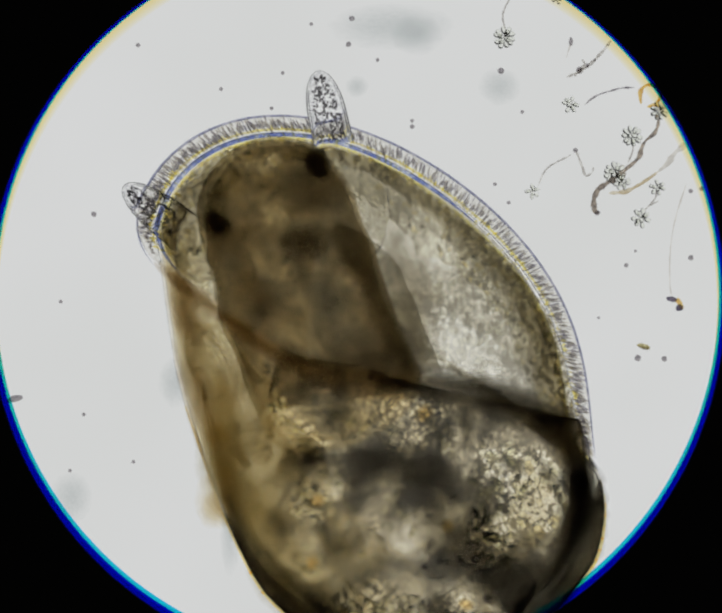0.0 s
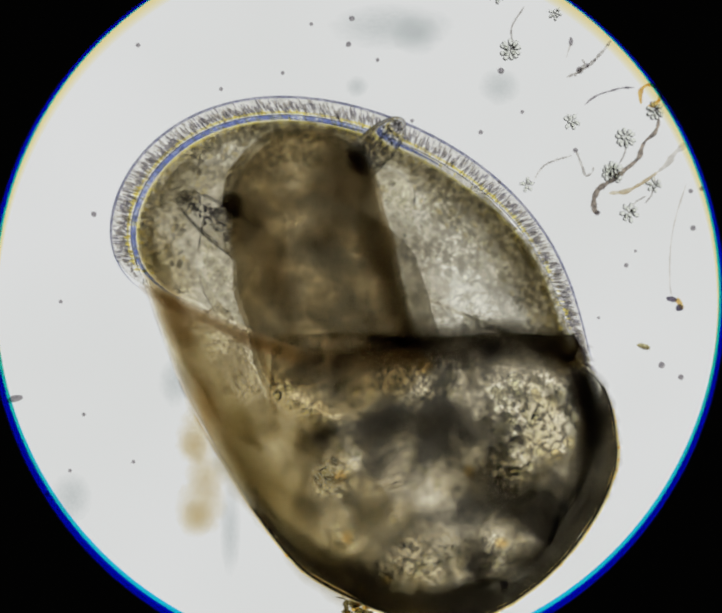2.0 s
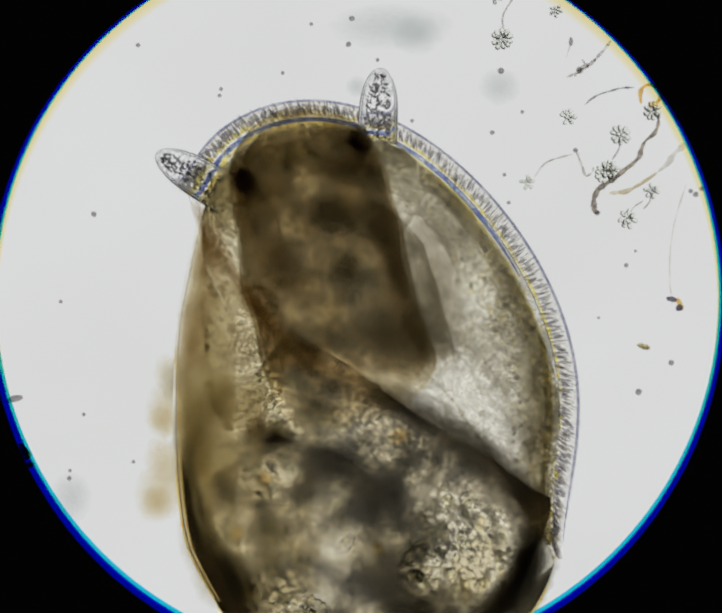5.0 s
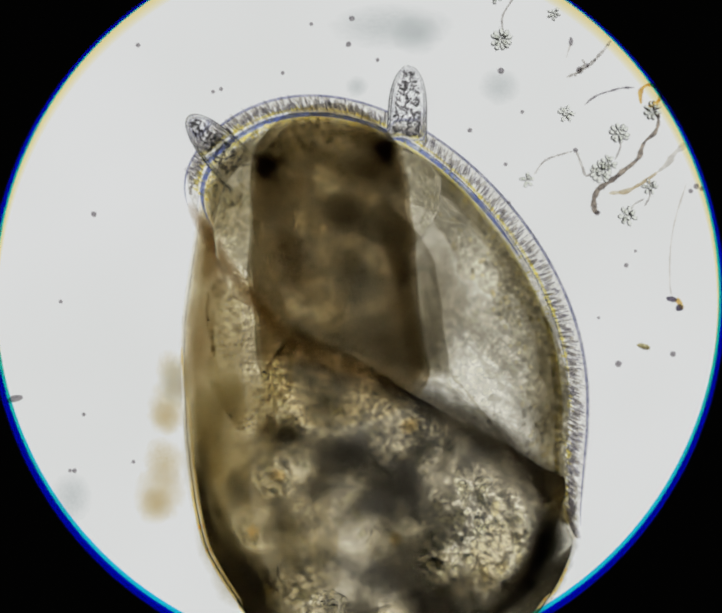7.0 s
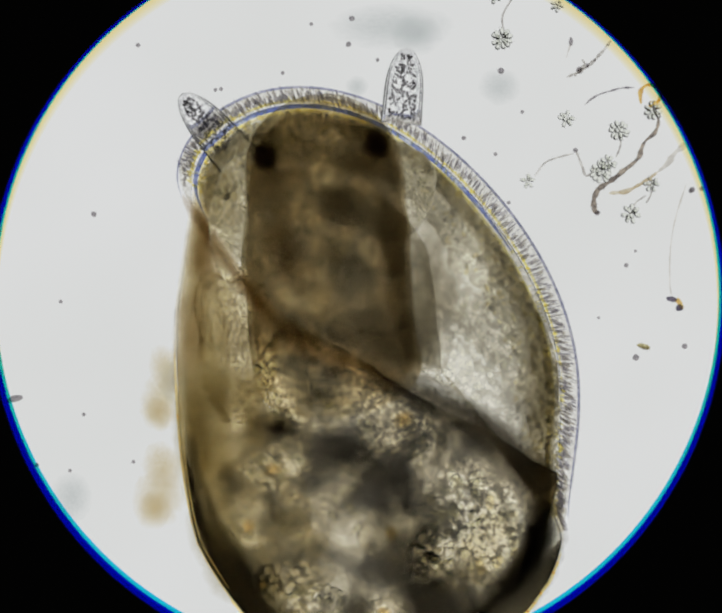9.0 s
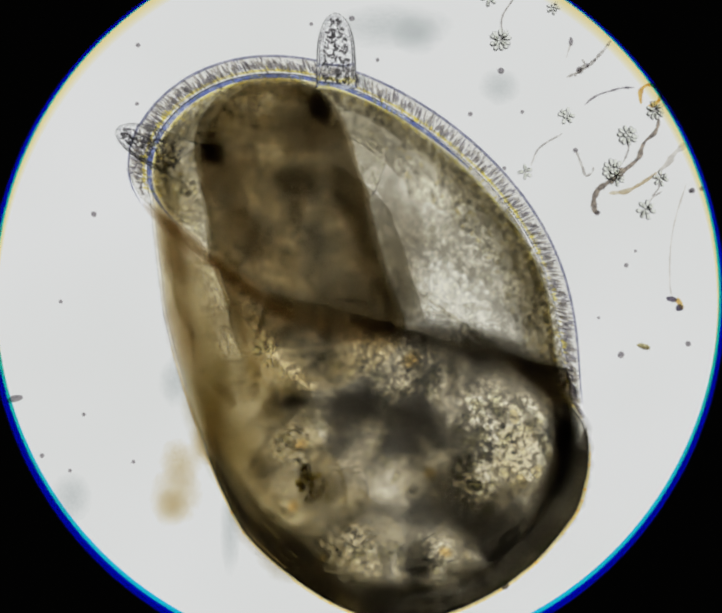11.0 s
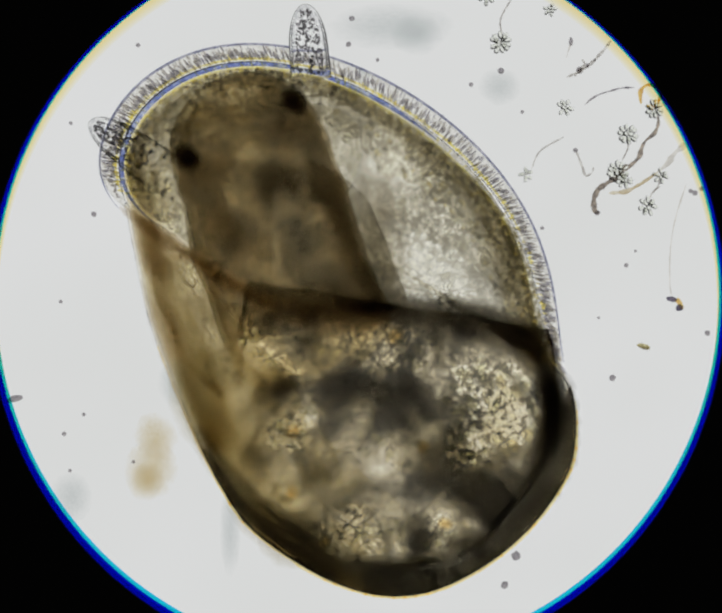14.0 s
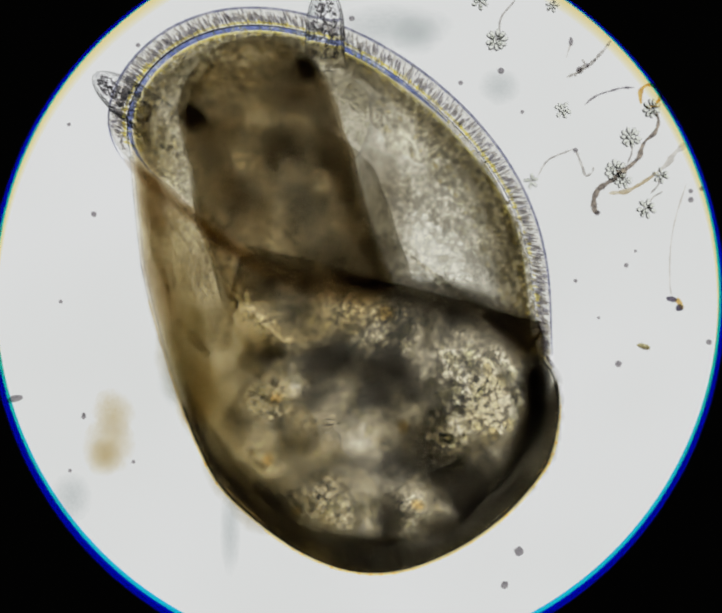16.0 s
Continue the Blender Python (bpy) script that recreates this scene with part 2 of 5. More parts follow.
M_RUST = cloud("fold_rust", (0.70, 0.625, 0.52), 7.1, 1.0, 1.0, 14.0)
M_NECK = cloud("neck_grey", (0.78, 0.755, 0.70), 7.0, 1.4, 0.6)
M_EDGE = tissue("edge_line", (0.50, 0.52, 0.66), (0.80, 0.80, 0.86), 12, 90, 0.6, 0.42, 0.56, 0.0, 3.3)
M_COLLAR = tissue("collar_flesh", (0.90, 0.885, 0.85), (0.99, 0.985, 0.965), 20, 80, 0.5, 0.40, 0.60, 0.02, 5.0)
M_COLLAR_GRAIN = granular("collar_grain", (0.76, 0.745, 0.70), (0.93, 0.92, 0.885), (1.0, 0.998, 0.97), 72, 5.5)
M_COLLAR_TEETH = tissue("collar_teeth", (0.56, 0.53, 0.44), (0.95, 0.94, 0.90), 70, 130, 0.4, 0.44, 0.56, 0.0, 5.2)
M_COLLAR_DARK = cloud("collar_dark", (0.76, 0.735, 0.67), 5.8, 1.2, 0.5, 14.0)
M_CAVITY = gland(
    "cavity_skin", (0.66, 0.645, 0.60), (0.80, 0.785, 0.74), (0.90, 0.89, 0.86), (1.0, 0.998, 0.985), 15, 70, 6.0,
    ((925, 390, 48, 0.26), (985, 600, 130, 0.07), (940, 640, 90, 0.08), (920, 480, 70, -0.05), (1090, 480, 110, -0.10), (1150, 640, 90, -0.08), (420, 420, 120, 0.10)),
    ((985, 610, 190, 0.12), (1000, 450, 160, 0.09), (430, 420, 160, 0.08)),
)
M_FRINGE = tissue("column_fringe", (0.66, 0.65, 0.70), (0.90, 0.89, 0.86), 40, 120, 0.5, 0.42, 0.58, 0.0, 4.7)
M_LIP = glassy("lip_clear", 1.04, (0.965, 0.96, 0.945), 0.2, 130, 0.0, 0.0, (0.84, 0.83, 0.80))
M_GRANULE_CELL = tissue("granule_cell", (0.66, 0.65, 0.62), (0.96, 0.96, 0.95), 60, 200, 0.5, 0.4, 0.6, 0.0, 2.2)
M_SPARK = glassy("spark_cell", 1.06, (1.0, 0.98, 0.90))
M_YELLOW = tissue("yellow_seam", (1.0, 0.96, 0.62), (0.95, 0.93, 0.86), 30, 110, 0.5, 0.44, 0.58, 0.0, 1.4)
M_INDIGO = tissue("indigo_seam", (0.42, 0.48, 0.74), (0.86, 0.87, 0.88), 22, 110, 0.6, 0.46, 0.62, 0.0, 1.6)
M_TENTACLE = glassy("tentacle_clear", 1.11, (1.0, 1.0, 1.0), 0.15, 150, 0.0, 0.10, (0.78, 0.78, 0.80))
M_TENTACLE_WALL = glassy("tentacle_wall", 1.035, (0.99, 0.99, 0.99))
M_LOBE = glassy("lobe_clear", 1.06, (0.99, 0.985, 0.965), 0.35, 120, 0.0, 0.0, (0.84, 0.825, 0.78))
M_FOOT = granular("foot_flesh", (0.66, 0.62, 0.54), (0.92, 0.895, 0.83), (1.0, 0.998, 0.98), 90, 7.0)
M_GOLDEN = tissue("golden_fringe", (1.0, 0.90, 0.60), (1.0, 0.95, 0.76), 12, 90, 0.5, 0.42, 0.58, 0.0, 2.8)
M_CELL = glassy("flagellate_cell", 1.13, (0.97, 0.975, 0.95))
M_STALK_PALE = tissue("stalk_amber", (0.76, 0.68, 0.52), (0.99, 0.97, 0.92), 45, 120, 0.5, 0.4, 0.6, 0.03, 8.5)
M_STALK = tissue("stalk_brown", (0.36, 0.33, 0.33), (0.86, 0.80, 0.72), 55, 120, 0.5, 0.4, 0.6, 0.08, 8.0)
M_FAINT = tissue("thread_faint", (0.82, 0.80, 0.77), (0.98, 0.97, 0.95), 40, 150, 0.5, 0.4, 0.6, 0.0, 9.4)
M_AMBER = tissue("stalk_gold", (0.78, 0.56, 0.24), (0.97, 0.88, 0.62), 30, 120, 0.5, 0.4, 0.6, 0.0, 8.2)
M_THREAD = tissue("thread_grey", (0.62, 0.60, 0.58), (0.97, 0.96, 0.94), 60, 150, 0.5, 0.4, 0.6, 0.03, 9.0)
M_FLECK = tissue("fleck_dark", (0.30, 0.28, 0.36), (0.60, 0.57, 0.62), 60, 160, 0.5, 0.4, 0.6, 0.05, 10.4)
M_GRAIN = tissue("grain_dark", (0.48, 0.46, 0.50), (0.78, 0.76, 0.76), 40, 160, 0.5, 0.4, 0.6, 0.08, 10.0)
M_GREEN = tissue("algae_green", (0.36, 0.31, 0.17), (0.92, 0.88, 0.68), 30, 100, 0.5, 0.42, 0.6, 0.06, 11.0)
M_AMBER_CELL = glassy("algal_amber", 1.12, (0.95, 0.80, 0.42))
M_ALGAE_PALE = tissue("algae_pale", (0.60, 0.56, 0.34), (0.90, 0.86, 0.62), 40, 120, 0.5, 0.42, 0.6, 0.03, 12.0)
M_CLOUD = cloud("flock_grey", (0.86, 0.875, 0.875), 1.0, 1.0, 0.5)
M_CLOUD_BROWN = cloud("flock_brown", (0.88, 0.82, 0.68), 2.0, 1.0, 0.6)


# ---- mesh helpers ----
def mesh_of(name, bm, mat, smooth=True):
    me = bpy.data.meshes.new(name)
    bmesh.ops.recalc_face_normals(bm, faces=bm.faces)
    for f in bm.faces:
        f.smooth = smooth
    bm.to_mesh(me)
    bm.free()
    me.materials.append(mat)
    return me


def part(name, bm, mat, parent=None, label="", smooth=True):
    ob = new(name, mesh_of(name, bm, mat, smooth))
    ob.parent = parent
    if label:
        tagged(ob, label)
    return ob


def loft(rings, caps=True, around=True):
    """A skin over rings of points, all of one length."""
    bm = bmesh.new()
    grid = [[bm.verts.new(p) for p in ring] for ring in rings]
    n = len(grid[0])
    for a, b in zip(grid, grid[1:]):
        for i in range(n if around else n - 1):
            j = (i + 1) % n
            bm.faces.new((a[i], a[j], b[j], b[i]))
    if caps:
        bm.faces.new(grid[0])
        bm.faces.new(grid[-1])
    return bm


def smooth_path(points, steps=6):
    """A smooth curve through a few points."""
    pts = [Vector(p) for p in points]
    ext = [pts[0] * 2 - pts[1]] + pts + [pts[-1] * 2 - pts[-2]]
    out = []
    for i in range(1, len(ext) - 2):
        a, b, c, d = ext[i - 1:i + 3]
        for k in range(steps):
            t = k / steps
            out.append(0.5 * (2 * b + (c - a) * t + (2 * a - 5 * b + 4 * c - d) * t * t + (3 * b - a - 3 * c + d) * t ** 3))
    out.append(pts[-1])
    return out


def tube(points, radius, sides=8, steps=6, taper=None, rough=0.0, flat=1.0, seed=0):
    path = smooth_path(points, steps)
    rings = []
    for i, p in enumerate(path):
        t = i / (len(path) - 1)
        way = (path[min(i + 1, len(path) - 1)] - path[max(i - 1, 0)]).normalized()
        side = way.cross(Vector((0, 0, 1)))
        side = side.normalized() if side.length > 1e-6 else Vector((1, 0, 0))
        up = side.cross(way).normalized()
        r = radius * (taper(t) if taper else 1.0) * min(1.0, 9 * t + 0.15, 9 * (1 - t) + 0.15) ** 0.6
        ring = []
        for k in range(sides):
            a = 2 * math.pi * k / sides
            q = r
            if rough:
                q *= 1 + rough * 1.3 * noise.noise(p * 70 + way * seed) + 0.5 * rough * noise.noise(p * 240 + Vector((math.cos(a), math.sin(a), seed)))
            ring.append(p + side * math.cos(a) * q + up * math.sin(a) * q * flat)
        rings.append(ring)
    return loft(rings)


def lump(centre, radii, rough=0.2, freq=2.0, level=3, seed=0.0, turn=0.0):
    bm = bmesh.new()
    bmesh.ops.create_icosphere(bm, subdivisions=level, radius=1.0)
    rot = Matrix.Rotation(turn, 3, "Z")
    for v in bm.verts:
        p = v.co.copy()
        k = 1 + rough * noise.noise(p * freq + Vector((seed * 3.1, seed * 1.7, seed))) + 0.4 * rough * noise.noise(p * freq * 3 + Vector((seed, seed, seed)))
        v.co = rot @ Vector((p.x * radii[0] * k, p.y * radii[1] * k, p.z * radii[2] * k)) + Vector(centre)
    return bm


def annulus(inner, outer, centre, hub, z0, z1, n=160):
    """A flat ring with a round hole about hub."""
    rings = []
    for r, c, z in ((inner, hub, z0), (outer, centre, z0), (outer, centre, z1), (inner, hub, z1), (inner, hub, z0)):
        rings.append([(c[0] + r * math.cos(2 * math.pi * i / n), c[1] + r * math.sin(2 * math.pi * i / n), z) for i in range(n)])
    return loft(rings, caps=False)


# ---- the setting: lamp disc, slide and the eyepiece's field stop ----
bm = bmesh.new()
bmesh.ops.create_circle(bm, cap_ends=True, segments=128, radius=1.18)
lamp = part("condenser_lamp", bm, M_LAMP, smooth=False)
lamp.location = (0, 0, -2.5)
tagged(lamp, "evenly glowing white lamp disc below the slide", "lamp", kind="structure")

STOP_Z = 1.2
K = (EYE - STOP_Z) / EYE
HUB = field(775, 653, STOP_Z)
R_STOP = 0.800 * K
stop = part("field_stop", annulus(R_STOP, 1.6, (0, 0), HUB, STOP_Z, STOP_Z + 0.01), M_BLACK, smooth=False)
tagged(stop, "matt black round field stop of the eyepiece", "field stop", kind="structure")
# Tinted rings added in place of the lens's colour error at the field edge.
for name, mat, r, u, v, dz, label in (
    ("blue_fringe", M_BLUE, 0.791, 776, 647, 0.004, "deep blue fringe along the field edge"),
    ("cyan_fringe", M_CYAN, 0.786, 776, 643, 0.008, "cyan fringe along the field edge"),
    *[("orange_fringe", M_ORANGE, 0.785, 776, 647 + 3.5 * i, 0.012 + 0.003 * i, "faint orange fringe along the field edge") for i in range(7)],
):
    part(name, annulus(r * K, 0.86 * K, HUB, field(u, v, STOP_Z), STOP_Z - dz, STOP_Z - dz - 0.001), mat, stop, label, smooth=False)


# ---- the snail ----
# Its own space: origin at field (830, 800), in the pose of the thirteenth second.
def own(u, v, z=0.0):
    return Vector(((u - 830) / 1000, (800 - v) / 1000, z))


# The shell's mouth is one closed curve, a sum of four harmonics: for each the
# cosine's and the sine's vector.
MOUTH = Vector((0.0056, 0.2609, 0.0875))
HARMONICS = (
    (Vector((0.4861, -0.2749, -0.2037)), Vector((-0.1114, -0.1940, 0.0924))),
    (Vector((-0.0458, -0.0664, -0.0417)), Vector((-0.0192, 0.0922, 0.0124))),
    (Vector((-0.0008, 0.0059, -0.0271)), Vector((0.0447, 0.0142, -0.0073))),
    (Vector((-0.0014, -0.0139, -0.0208)), Vector((0.0081, -0.0068, -0.0056))),
)


def mouth_ring(th, inset=0.0, dz=0.0, k=1.0):
    """The shell's mouth: th 0 its right end, 90 degrees the near lip, 180 the left end, 270 the far lip."""
    arm = Vector((0, 0, 0))
    for h, (a, b) in enumerate(HARMONICS):
        arm += a * math.cos((h + 1) * th) + b * math.sin((h + 1) * th)
    return MOUTH + arm * k * (1 - inset / arm.length) + Vector((0, 0, dz))


AX = Vector((0.27, -0.963, 0))
NX = Vector((0.963, 0.27, 0))
BAG = own(798, 667)


# The shell's own axes: along the bag, across it, and through it.
SHELL = Vector((-0.0557, 0.1302, 0.0746))
SHELL_AX = Vector((0.2592, -0.9422, -0.2124))
SHELL_NX = Vector((0.9267, 0.3046, -0.2203))
SHELL_BZ = Vector((0.2722, -0.1397, 0.9520))
BAG_END = 0.6613


def bag_half(d, wide, p, q, d0):
    x = (d - d0) / (BAG_END - d0) if d > d0 else (d0 - d) / (BAG_END + d0 + 0.25)
    return wide * max(0.0, 1 - min(1.0, abs(x)) ** p) ** q


def bag_ring(d, th, grow=1.0):
    """A ring about the bag: rounder and wider towards the spire than along the outer whorl."""
    left, right = bag_half(d, 0.4466, 1.1343, 0.4485, 0.142), bag_half(d, 0.5246, 1.6944, 0.4695, 0.198)
    n = (right if math.cos(th) > 0 else left) * math.cos(th)
    return SHELL + grow * (SHELL_AX * d + SHELL_NX * n + SHELL_BZ * 0.373 * (left + right) * math.sin(th))


def ease(t):
    t = min(max(t, 0), 1)
    return t * t * (3 - 2 * t)


N_RING = 96
snail = tagged(new("snail"), "translucent brown snail hatchling with a clear-lipped shell in water", "snail")



def shell_point(s, th, grow=1.0):
    """A point of the shell's wall: s 0 at the mouth, 1 at the bag's end."""
    d0 = 0.04 + 0.24 * math.cos(th)
    d = d0 + (BAG_END - 0.002 - d0) * math.sin(s * math.pi / 2) ** 0.8
    p = mouth_ring(th, 0.045 + 0.022 * max(0.0, -math.sin(th))).lerp(bag_ring(d, th), ease(s / 0.42))
    if grow != 1.0:
        axis = MOUTH.lerp(SHELL + SHELL_AX * d, ease(s / 0.42))
        p = axis + (p - axis) * grow
    return p


def shell_edge(angle, inset):
    """The outermost point of the shell's wall in a direction of the slide's plane, brought in by inset."""
    way = Vector((math.cos(angle), math.sin(angle), 0))
    p = max((shell_point(0.15 + 0.85 * i / 30, 2 * math.pi * j / 48) for i in range(31) for j in range(48)), key=lambda q: q.dot(way))
    return p - way * inset


rings = [[shell_point(0.9995 * i / 43, 2 * math.pi * j / N_RING) for j in range(N_RING)] for i in range(44)]
shell = part("shell", loft(rings, caps=False), M_SHELL, snail, "thin translucent olive-brown shell")
sol = shell.modifiers.new("wall", "SOLIDIFY")
sol.thickness, sol.offset = 0.008, -1


def mid(p):
    """Height of the bag's middle sheet, which slopes down towards the spire."""
    return 0.02 - 0.25 * p.x


def mass_slice(n):
    """Upper and lower end and half-depth of the visceral mass at n across the bag."""
    low = 0.605 * max(0.0, 1 - (min(abs(n), 0.42) / 0.42) ** 2) ** (1 / 2.4)
    high = -0.03 + 0.58 * n + 2.1 * max(0.0, -n - 0.2)
    half = max(0.0, (low - high) / 2)
    half *= max(0.0, 1 - max(0.0, -n / 0.385) ** 9) ** 0.5
    deep = 0.335 * max(0.0, 1 - (abs(n) / 0.42) ** 2.4) ** 0.5 * min(1.0, half / 0.16) ** 0.5
    return (low + high) / 2, half, deep


def mass(grow, rough, freq, seed, count=72, sides=72):
    rings = []
    for i in range(count):
        n = 0.008 - 0.392 * math.cos(math.pi * (0.004 + 0.992 * i / (count - 1)))
        d, half, deep = mass_slice(n)
        ring = []
        for j in range(sides):
            a = 2 * math.pi * j / sides
            k = grow * (1 + rough * noise.noise(Vector((n * freq, math.cos(a), math.sin(a) + seed)) * 2))
            c, e = math.cos(a), math.sin(a)
            if c < 0:
                e *= abs(e) ** 0.8
            bend = 0.035 * noise.noise(Vector((n * 7, c * 2, e * 2 + seed)))
            p = BAG + AX * (0.33 + (d - 0.33) * grow + half * k * c + bend) + NX * (n * grow + 0.004)
            ring.append(p + Vector((0, 0, mid(p) + 0.006 + 0.03 * deep * k * e)))
        rings.append(ring)
    return loft(rings)


def body_wide(d):
    wide = 0.434 * max(0.0, 1 - (abs(d) / 0.660) ** 2.4) ** 0.5
    return wide * (1 - 0.30 * ease((0.25 - d) / 0.5))


def body_depth(n, d):
    """Half-depth of the clear soft body: steep along its lower edge, thinning out upwards."""
    x = min(1.0, abs(n) / max(body_wide(d), 1e-6))
    deep = 0.215 * (max(0.0, 1 - ((d - 0.3) / 0.36) ** 2) ** 0.5 if d > 0.3 else 1 - min(1.0, (0.3 - d) / 0.76) ** 1.25)
    start, span = (0.66, 0.45) if n < 0 else (0.50, 0.50)
    return deep * (1 - x * x) ** (0.5 + 1.0 * ease((start - d) / span))


def clear_body(count=90, sides=80):
    rings = []
    for i in range(count):
        d = 0.290 - 0.300 * math.cos(math.pi * (0.004 + 0.992 * i / (count - 1)))
        wide = 0.90 * body_wide(d) * ease((d + 0.01) / 0.22) ** 0.5
        ring = []
        for j in range(sides):
            a = 2 * math.pi * j / sides
            n = wide * math.cos(a)
            z = body_depth(n, d) * (0.06 if math.sin(a) >= 0 else -1.35) * (1 if abs(math.sin(a)) > 1e-6 else 0)
            p = BAG + AX * d + NX * n
            p.z = mid(p) - 0.012 + z
            ring.append(p + Vector((0, 0, 0.004 * noise.noise(p * 9))))
        rings.append(ring)
    return loft(rings)


def on_mass(u, v, lift=0.0):
    """A place on the near face of the visceral mass."""
    p = own(u, v)
    p.z = mid(p) + lift
    return p


viscera = part("visceral_mass", clear_body(), M_VISCERA, snail, "glassy dark-rimmed visceral mass")
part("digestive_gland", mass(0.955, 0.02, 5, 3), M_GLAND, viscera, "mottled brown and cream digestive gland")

rng = random.Random(5)
for i in range(18):
    a, rr = rng.uniform(0, 2 * math.pi), math.sqrt(rng.random()) * 0.80
    c = on_mass(850 + 380 * rr * math.cos(a), 980 + 290 * rr * math.sin(a))
    c.z -= rng.uniform(0.02, 0.08)
    q = rng.uniform(0.03, 0.07)
    part("yolk_lobe", lump(c, (q * rng.uniform(0.8, 1.4), q, q * 0.5), 0.35, 2.2, 3, i, rng.uniform(0, 3)), M_YOLK, viscera)


def lens(name, place, su, sv, turn, mat, parent, label="", seed=0):
    """A flat rounded mass, thickest in its middle."""
    ob = part(name, lump((0, 0, 0), (1, 1, 0.28), 0.12, 1.5, 4, seed), mat, parent, label)
    ob.matrix_basis = Matrix.Translation(place) @ Matrix.Rotation(radians(turn), 4, "Z") @ Matrix.Diagonal((su / 1000, sv / 1000, 0.06, 1))
    return ob


# Dark folds of the gut that wind over the mass. Those at its right and lower edge paint in rim shade.
for i, (u, v, su, sv, turn) in enumerate((
    (800, 852, 110, 50, -15), (890, 880, 110, 70, -20), (960, 1010, 90, 110, 30), (1040, 1110, 120, 70, -45), (905, 1190, 40, 120, 5),
    (700, 1030, 60, 40, 30), (670, 850, 85, 34, -45), (1125, 1085, 90, 75, -50), (985, 1200, 70, 40, -20), (1215, 940, 40, 100, 0), (1190, 1020, 40, 80, -25), (850, 1240, 100, 34, -6),
)):
    lens("gut_fold", on_mass(u, v, 0.022), su, sv, turn, M_GUT, snail, "dark brown fold of the gut, painted rim shade along the edge", i)

# The mantle's near edge: a dark roll along the near lip, thick towards the spire, thin and rusty at the mouth's corner.
for i in range(17):
    th = radians(30 + 126 * i / 16)
    inset = 0.02 + 0.03 * ease(1 - i / 3)
    p, q = mouth_ring(th - 0.05, inset), mouth_ring(th + 0.05, inset)
    way = q - p
    thick = 56 - 8 * ease((i - 4) / 3) if i < 9 else 62 - 40 * ease((i - 7) / 3) + 7 * math.sin(i * 2.3) * (i > 10)
    span = way.length * 1000 * (1.0 if i < 1 else 1.9 if i < 12 else 1.1)
    lens("mantle_edge", (p + q) / 2, span + 24, thick, math.degrees(math.atan2(way.y, way.x)), M_BAND if i < 6 else M_ROOT if i < 11 else M_RUST, snail,
         "dark brown rolled near edge of the mantle" if i < 11 else "thin rust-brown corner of the mantle edge", i)

# The visceral mass's dark rim: shade from refraction, put in as absorbing lenses.
outline = [shell_edge(radians(-160 + 180 * i / 89), 0.0) for i in range(90)]
run = [0.0]
for a, b in zip(outline, outline[1:]):
    run.append(run[-1] + (b - a).length)


def along_rim(f):
    """A point of the shell's outline, by its share of the way round the bag."""
    want = min(max(f, 0.0), 1.0) * run[-1]
    k = next(i for i in range(1, len(run)) if run[i] >= want - 1e-9)
    return outline[k - 1].lerp(outline[k], (want - run[k - 1]) / max(1e-9, run[k] - run[k - 1]))


for i in range(30):
    f = i / 29
    way = along_rim(f + 0.02) - along_rim(f - 0.02)
    inward = Vector((-way.y, way.x, 0)).normalized()
    thick = 20 + 30 * ease(f / 0.22) + 14 * ease((f - 0.7) / 0.15)
    lens("dark_rim", along_rim(f) + inward * ((0.95 - 0.15 * ease((f - 0.7) / 0.15)) * thick / 1000), 54, thick, math.degrees(math.atan2(way.y, way.x)), M_RIM, snail, "blackish rim that paints in the refraction shade at the edge", i)
# Dark bands deepen this painted rim shade towards the outer edge.
for k in range(6):
    loops = []
    for i in range(121):
        f = i / 120
        way = along_rim(f + 0.012) - along_rim(f - 0.012)
        inward = Vector((-way.y, way.x, 0)).normalized()
        w = (0.005 + 0.0052 * k) * (0.25 + 0.75 * ease(f / 0.3)) * (1 + 0.45 * noise.noise(Vector((f * 11, k * 3.7, 0))) + 0.2 * noise.noise(Vector((f * 40, k * 3.7, 5)))) * min(1.0, 30 * f + 0.02, 14 * (1 - f) + 0.02)
        loops.append([along_rim(f) + inward * (0.0035 + w * (1 - math.cos(math.pi * j / 8))) + Vector((0, 0, 0.3 * w * math.sin(math.pi * j / 8))) for j in range(16)])
    part("dark_rim", loft(loops), M_RIM_SHADE, snail, "blackish rim that paints in the refraction shade at the edge")
# More of the painted rim shade, beside the notch.
for i, (share, th, su, sv) in enumerate(((0.20, 0, 40, 55), (0.20, 20, 40, 55))):
    lens("dark_rim", shell_point(share, radians(th), 0.87), su, sv, -20, M_RIM, snail, "blackish rim that paints in the refraction shade at the edge", i)
for i, (u, v, su, sv, turn) in enumerate(((1222, 900, 34, 90, 6), (1226, 930, 32, 90, -6), (1205, 985, 36, 90, -22), (1222, 900, 30, 80, 4))):
    lens("dark_rim", own(u, v, -0.09 + 0.01 * i), su, sv, turn, M_RIM, snail, "blackish rim that paints in the refraction shade at the edge", i)
# Golden tube added to imitate the lens's colour fringe on the shell's outline.
golden = [shell_edge(radians(-166 + 168 * i / 100), 0.0) for i in range(101)]
part("fringe_tube", tube(golden, 0.0046, 6, 2), M_GOLDEN, shell, "thin golden tube that paints the colour fringe along the shell")

